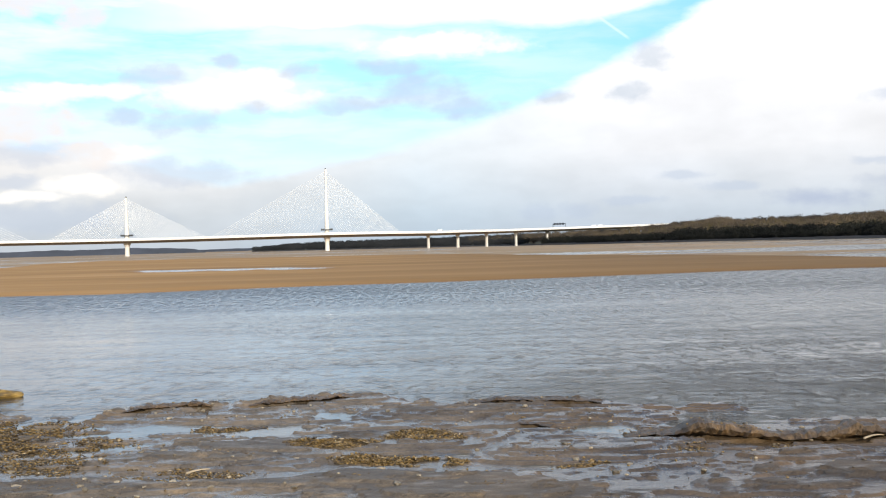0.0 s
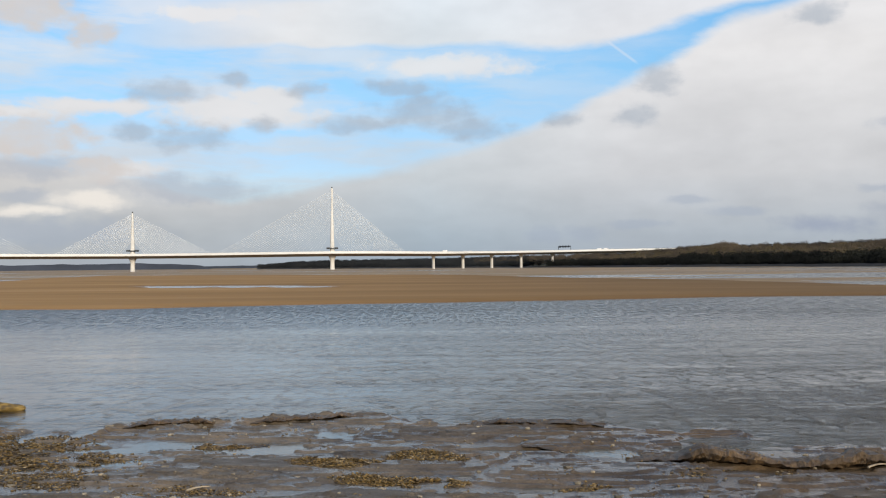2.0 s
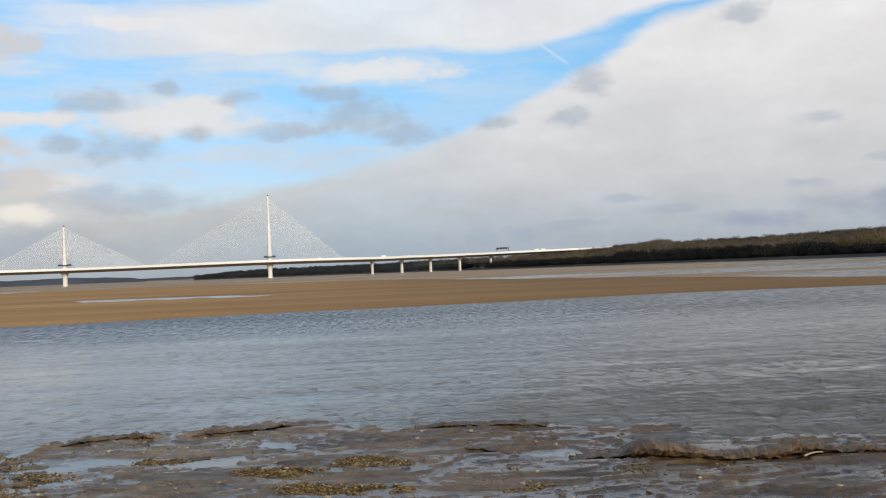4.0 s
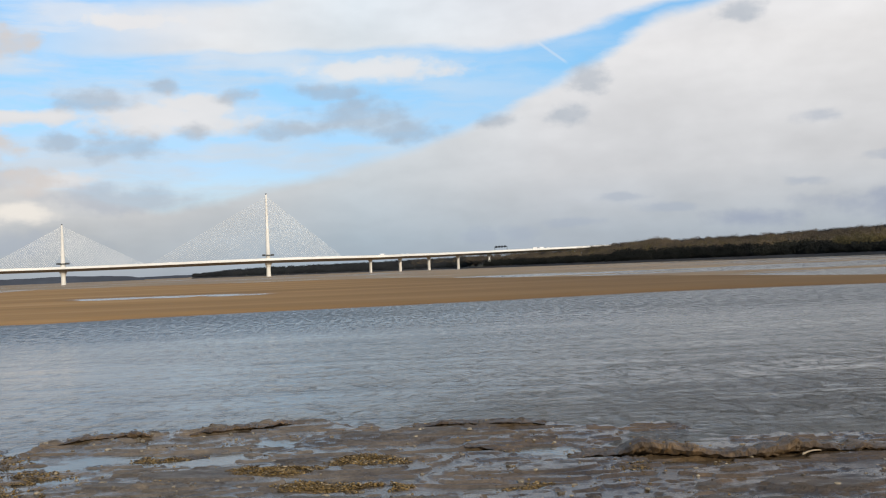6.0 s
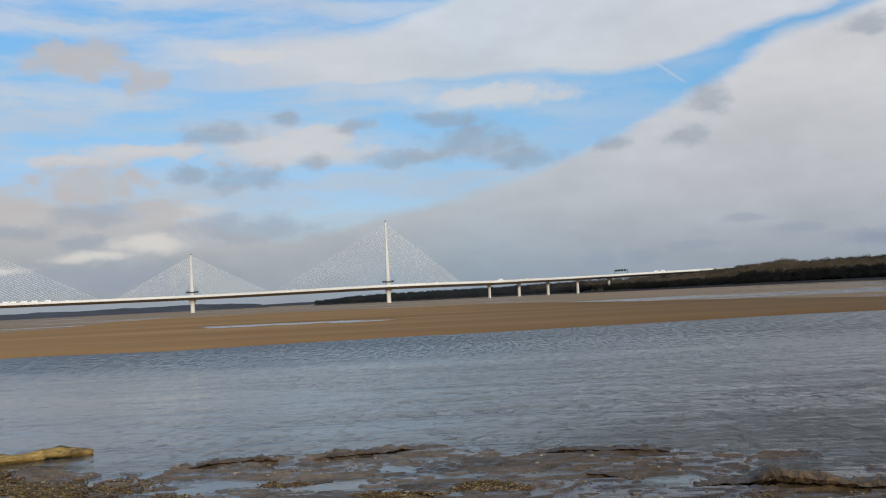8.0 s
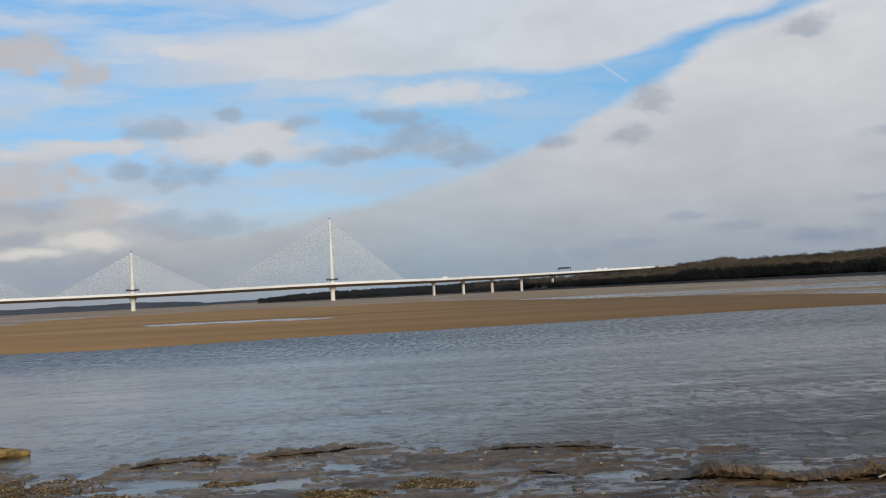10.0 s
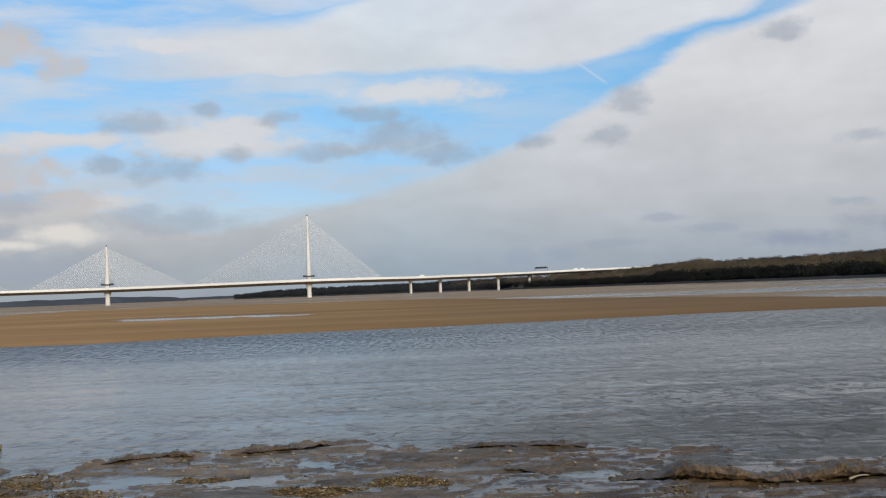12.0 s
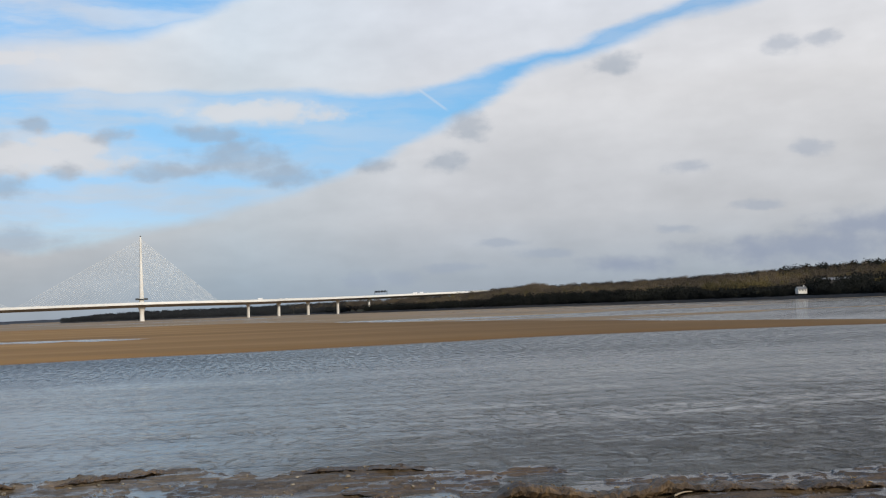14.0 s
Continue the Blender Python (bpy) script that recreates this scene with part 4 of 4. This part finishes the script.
# ---------------------------------------------------------------- houses on the far bank
def house(name, azd, d, w, dep, eave, ridge_h, wall_mat, roof_mat, label, windows, zz=None, turn=0.0):
    root = tagged(new(name), label, "house")
    z = float(land_z(np.array([azd]), np.array([d]))[0]) - .3 if zz is None else zz
    p = polar(azd, d, z)
    root.matrix_basis = Matrix.Translation(p) @ Matrix.Rotation(-radians(azd) + turn, 4, "Z")
    part("wall", hull_bm([[(x, -dep / 2, -2), (x, dep / 2, -2), (x, dep / 2, eave), (x, 0, ridge_h), (x, -dep / 2, eave)] for x in (-w / 2, w / 2)]), wall_mat, root)
    t = .25
    part("roof", hull_bm([[(x, -dep / 2 - .4, eave - .3), (x, 0, ridge_h + .02), (x, dep / 2 + .4, eave - .3), (x, dep / 2 + .4, eave - .3 + t), (x, 0, ridge_h + t + .05), (x, -dep / 2 - .4, eave - .3 + t)] for x in (-w / 2 - .4, w / 2 + .4)]), roof_mat, root)
    for i in range(windows):
        x = -w / 2 + (i + .5) * w / windows
        wf = part("window", box_bm(x - .65, x + .65, -dep / 2 - .06, -dep / 2 + .05, eave * .35, eave * .78), RENDER_WALL, root)
        part("pane", box_bm(x - .55, x + .55, -dep / 2 - .09, -dep / 2 - .06, eave * .38, eave * .75), GLASS, wf, "dark window glass")
    return root


h1 = house("white_house", 29.45, 1065, 9, 6, 2.4, 4.6, RENDER_WALL, ROOF_PALE, "small white house with a pale roof on the far bank", 3, zz=6.6, turn=.5)
part("chimney", box_bm(2.6, 3.3, -.3, .4, 4.2, 6.2), RENDER_WALL, h1)
house("barn", 31.2, 1105, 27, 12, 5.0, 7.2, BARN_WALL, ROOF_PALE, "long dark barn with a pale sheet roof among trees", 0, zz=12.0)
house("hilltop_house", 29.95, 1395, 9, 7, 4.2, 6.2, RENDER_WALL, ROOF_TILE, "pale house on the skyline of the wooded hill", 2)

# ---------------------------------------------------------------- things on the mud
r3 = random.Random(5)


def stone_mesh(seed, sub=1):
    r = random.Random(seed)
    bm = bmesh.new()
    bmesh.ops.create_icosphere(bm, subdivisions=sub, radius=1.0)
    for v in bm.verts:
        v.co *= r.uniform(.72, 1.15)
        v.co.z *= .62
    me = bpy.data.meshes.new("stone")
    bm.to_mesh(me)
    bm.free()
    me.materials.append(STONE)
    return me


STONES = [stone_mesh(i) for i in range(7)]


def litter_mesh(px, py, heap, size, seed):
    """Small ragged pieces, one at each place, as one mesh."""
    rs = np.random.RandomState(seed)
    n = len(px)
    s = size * rs.uniform(.18, .55, n)
    v = ICO[0][None] * rs.uniform(.35, 1.45, (n, 12, 1)) * s[:, None, None]
    v = v * np.stack([rs.uniform(.9, 2.7, n), rs.uniform(.5, 1.0, n), rs.uniform(.35, .85, n)], -1)[:, None, :]
    t = rs.uniform(0, 6.283, n)[:, None]
    v = np.stack([v[..., 0] * np.cos(t) - v[..., 1] * np.sin(t), v[..., 0] * np.sin(t) + v[..., 1] * np.cos(t), v[..., 2]], -1)
    v = v + np.stack([px, py, ground_z(px, py) + heap + s * .15], -1)[:, None, :]
    f = ICO[1][None] + 12 * np.arange(n)[:, None, None]
    V, F = v.reshape(-1, 3), f.reshape(-1, 3)
    me = bpy.data.meshes.new("seaweed_clump")
    me.vertices.add(len(V)), me.loops.add(F.size), me.polygons.add(len(F))
    me.vertices.foreach_set("co", V.astype(np.float32).ravel())
    me.loops.foreach_set("vertex_index", F.astype(np.int32).ravel())
    me.polygons.foreach_set("loop_start", np.arange(0, F.size, 3, dtype=np.int32))
    me.materials.append(WEED)
    me.update(calc_edges=True)
    return me


def weed_clump(x, y, rx, ry, count, size, label, tall=0.12):
    """A low heap of small weed-covered stones, one joined mesh."""
    seed = int(abs(x * 97 + y * 13)) + 3
    rs = np.random.RandomState(seed)
    n = int(count * 9.0)
    a, q = rs.uniform(0, 6.283, n), rs.uniform(0, 1, n) ** .6
    px = x + np.cos(a) * rx * q * rs.uniform(.7, 1.1, n)
    py = y + np.sin(a) * ry * q * rs.uniform(.7, 1.1, n)
    keep = fbm(px * 1.3, py * 2.2, 3, 91) > -0.06 - 0.1 * (rx < 1.3)
    heap = tall * np.clip(1 - q * q, 0, 1) * rs.uniform(.2, 1, n)
    me = litter_mesh(px[keep], py[keep], heap[keep], size, seed)
    return tagged(new("seaweed_clump", me), label, "seaweed", "seaweed clumps on the mud", kind="stuff")


LAB = "low heap of yellow-brown weed-covered stones on the mud"
weed_clump(-0.1, 21.4, .85, .42, 260, .055, LAB)
weed_clump(-1.9, 20.9, .95, .30, 200, .05, LAB, .08)
weed_clump(0.0, 19.2, .75, .38, 240, .055, LAB)
weed_clump(-1.0, 19.5, .85, .34, 190, .05, LAB)
weed_clump(2.8, 18.7, .5, .2, 90, .05, LAB, .06)
weed_clump(-4.6, 23.6, .7, .3, 110, .05, LAB, .07)
weed_clump(-10.4, 23.7, 2.8, 2.0, 900, .06, "broad bed of yellow-brown seaweed and stones on the mud", .12)
weed_clump(-8.2, 21.8, 2.2, 1.4, 420, .055, "scattered bed of ochre seaweed and stones", .08)
weed_clump(-13.2, 25.6, 2.2, 1.2, 500, .07, "seaweed and stones heaped beside the driftwood", .12)
weed_clump(-7.0, 19.6, 1.8, .9, 190, .05, "thin scatter of ochre seaweed and stones", .05)
weed_clump(-4.5, 18.6, 1.4, .5, 120, .045, "thin scatter of ochre seaweed and stones", .05)


def mud_ledge(path, thick, depth, label, seed, weed=0):
    """A slab of clay with a ragged, undercut front and a top that dips back into the mud."""
    r = np.random.RandomState(seed)
    xs = np.arange(path[0][0], path[-1][0], .055)
    ys = np.interp(xs, [p[0] for p in path], [p[1] for p in path]) + .22 * fbm(xs * 2.1, xs * 0, 4, seed)
    ends = np.clip(np.minimum(xs - xs[0], xs[-1] - xs) / .5, 0.05, 1) ** .6
    base = ground_z(xs, ys)
    base = np.convolve(np.pad(base, 8, mode="edge"), np.ones(17) / 17, mode="valid")
    hgt = thick * ends * np.clip(.85 + 2.2 * fbm(xs * 1.1, xs * 0 + 3, 4, seed + 1), .15, 1.6)
    jit = [(.20 * fbm(xs * 6.0, xs * 0 + 7 * q, 4, seed + q, .8), .13 * fbm(xs * 6.0, xs * 0 + 5 * q, 4, seed + 30 + q, .75)) for q in range(9)]
    secs = []
    for i, (x, y, b, h, e) in enumerate(zip(xs, ys, base, hgt, ends)):
        w = depth * e
        prof = ((.26, -.12), (.24, .02), (.03, .28 * h), (-.05, .62 * h), (.05, .96 * h), (.3 * w, 1.02 * h), (.65 * w, .8 * h), (w, .1 * h), (w + .1, -.12))
        secs.append([(x, y + dy + jit[q][0][i], b + dz + jit[q][1][i] * min(1, h / .1)) for q, (dy, dz) in enumerate(prof)])
    ob = new("mud_ledge", bpy.data.meshes.new("mud_ledge"))
    bm = hull_bm(secs)
    bm.to_mesh(ob.data)
    bm.free()
    ob.data.materials.append(LEDGE)
    tagged(ob, label, "mud ledge", "mud ledges on the shore")
    if weed:
        i = r.randint(0, len(xs), weed)
        off = r.uniform(-.05, depth * .7, weed)
        px, py = xs[i] + r.normal(0, .03, weed), ys[i] + off
        me = litter_mesh(px, py, np.maximum(base[i] + hgt[i] * np.where(off < .05, r.uniform(.2, .9, weed), 1.0) - ground_z(px, py), 0), .045, seed)
        tagged(new("seaweed_clump", me), "brown weed clinging to the mud ledge", "seaweed", "seaweed clumps on the mud", kind="stuff")


mud_ledge([(4.0, 21.45), (5, 20.85), (5.7, 20.4), (7, 19.95), (8.5, 19.85), (9.4, 19.85), (12.6, 19.3)], .20, 1.0, "long ochre clay ledge with a dark undercut front", 201, 260)
mud_ledge([(-7.5, 25.9), (-6.6, 26.2), (-5.4, 26.5)], .12, .8, "dark broken clay ledge at the water's edge", 211, 60)
mud_ledge([(-4.5, 26.6), (-3.4, 27.0), (-1.6, 27.2)], .10, .8, "reddish-brown clay ledge at the water's edge", 221, 50)
mud_ledge([(1.0, 25.4), (2.4, 25.6), (4.2, 25.3)], .08, .7, "low brown clay ledge near the water", 231, 50)
mud_ledge([(2.0, 23.0), (2.9, 22.5), (3.6, 22.25)], .09, .5, "thin dark clay ledge on the mud", 241, 10)
mud_ledge([(-5.6, 23.8), (-4.6, 23.5), (-3.6, 23.6)], .09, .4, "thin dark clay ledge on the mud", 251, 80)
weed_clump(5.6, 19.6, 1.2, .4, 60, .045, "thin scatter of ochre seaweed and stones", .04)

rl = np.random.RandomState(77)
lx, ly = rl.uniform(-14, 12.5, 5200), rl.uniform(16.6, 27.6, 5200)
keep = (fbm(lx * .8, ly * 1.6, 4, 93) > 0.03 + 0.006 * (lx + 8)) & (ground_z(lx, ly) > 0.05)
tagged(new("shore_litter", litter_mesh(lx[keep], ly[keep], np.zeros(keep.sum()), .045, 78)), "scattered scraps of weed, clods and shell on the wet mud", "litter", kind="stuff")

made = 0
while made < 280:
    x, y = r3.uniform(-13, 10), r3.uniform(16.8, 27.0)
    if r3.random() > (0.9 if x < -3 else 0.38):
        continue
    zz = gz(x, y)
    if zz < 0.04:
        continue
    s = r3.choice((.025, .03, .035, .045, .05, .07))
    st = new("stone", STONES[made % 7])
    st.matrix_basis = Matrix.Translation((x, y, zz + s * .2)) @ Matrix.Rotation(r3.uniform(0, 6.28), 4, "Z") @ Matrix.Diagonal((s * r3.uniform(.9, 1.6), s, s, 1))
    tagged(st, "small wet brown stone lying on the mud", "stone", "stones on the mud")
    made += 1


def driftwood():
    """A long weed-stained trunk lying at the water's edge: a split, scarred stem and a blunt head that has broken half away."""
    a, b = Vector((-19.0, 25.7, 0.03)), Vector((-11.5, 30.3, .05))
    run = (b - a).normalized()
    sidev = Vector((-run.y, run.x, 0))
    root = tagged(new("driftwood_log"), "long ochre weed-stained driftwood log at the water's edge", "log")

    def stem(name, t0, t1, n, radius, lift, seed, label=""):
        r = np.random.RandomState(seed)
        ts = np.linspace(t0, t1, n)
        along = ts * 8.8
        secs = []
        lump = [fbm(along * 1.9, along * 0 + q * 1.7, 4, seed + q % 12, .6) for q in range(14)]
        for i, t in enumerate(ts):
            c = a.lerp(b, t) + sidev * .10 * math.sin(t * 7) + Vector((0, 0, lift(t)))
            secs.append([c + sidev * math.cos(q * .4488) * radius(t) * 1.25 * (1 + 1.1 * lump[q][i]) + Vector((0, 0, math.sin(q * .4488) * radius(t) * (1 + 1.2 * lump[q][i]))) for q in range(14)])
        ob = part(name, hull_bm(secs), LOGWOOD, root, label)
        for p in ob.data.polygons:
            p.use_smooth = True
        return ob

    stem("trunk", 0.0, .845, 90, lambda t: .185 - .055 * t + .012 * math.sin(t * 23), lambda t: .02 + .05 * t, 301)
    stem("head", .815, 1.0, 28, lambda t: .04 + .125 * math.sin(min(1.0, max(0.0, (t - .805) / .195)) * math.pi) ** .6, lambda t: .10 - .09 * max(0.0, (t - .9) / .1), 331, "paler blunt end of the log")
    for t, w in ((.50, .09), (.66, .08)):
        c = a.lerp(b, t) - sidev * .08
        part("knot", hull_bm([ring(c.x, c.y, z, w * k * 1.4, w * k, 9) for z, k in ((.02, 1.2), (.15, 1.0), (.21, .6), (.24, .2))]), LOGWOOD, root)
    return root


driftwood()


def stick(x, y, length, turn):
    z = gz(x, y) + .03
    secs = []
    for i in range(6):
        t = i / 5
        p = Vector((x + math.cos(turn) * length * (t - .5), y + math.sin(turn) * length * (t - .5), z + .03 * math.sin(t * 3)))
        w = .020 * (1 - .5 * t)
        nv = Vector((-math.sin(turn), math.cos(turn), 0))
        secs.append([p + nv * math.cos(q * 1.2566) * w + Vector((0, 0, math.sin(q * 1.2566) * w)) for q in range(5)])
    ob = new("driftwood_stick", bpy.data.meshes.new("driftwood_stick"))
    bm = hull_bm(secs)
    bm.to_mesh(ob.data)
    bm.free()
    ob.data.materials.append(PALE_WOOD)
    return tagged(ob, "pale bleached stick lying on the mud", "stick")


stick(-4.1, 18.9, .5, .6)
stick(8.4, 19.75, .55, .5)
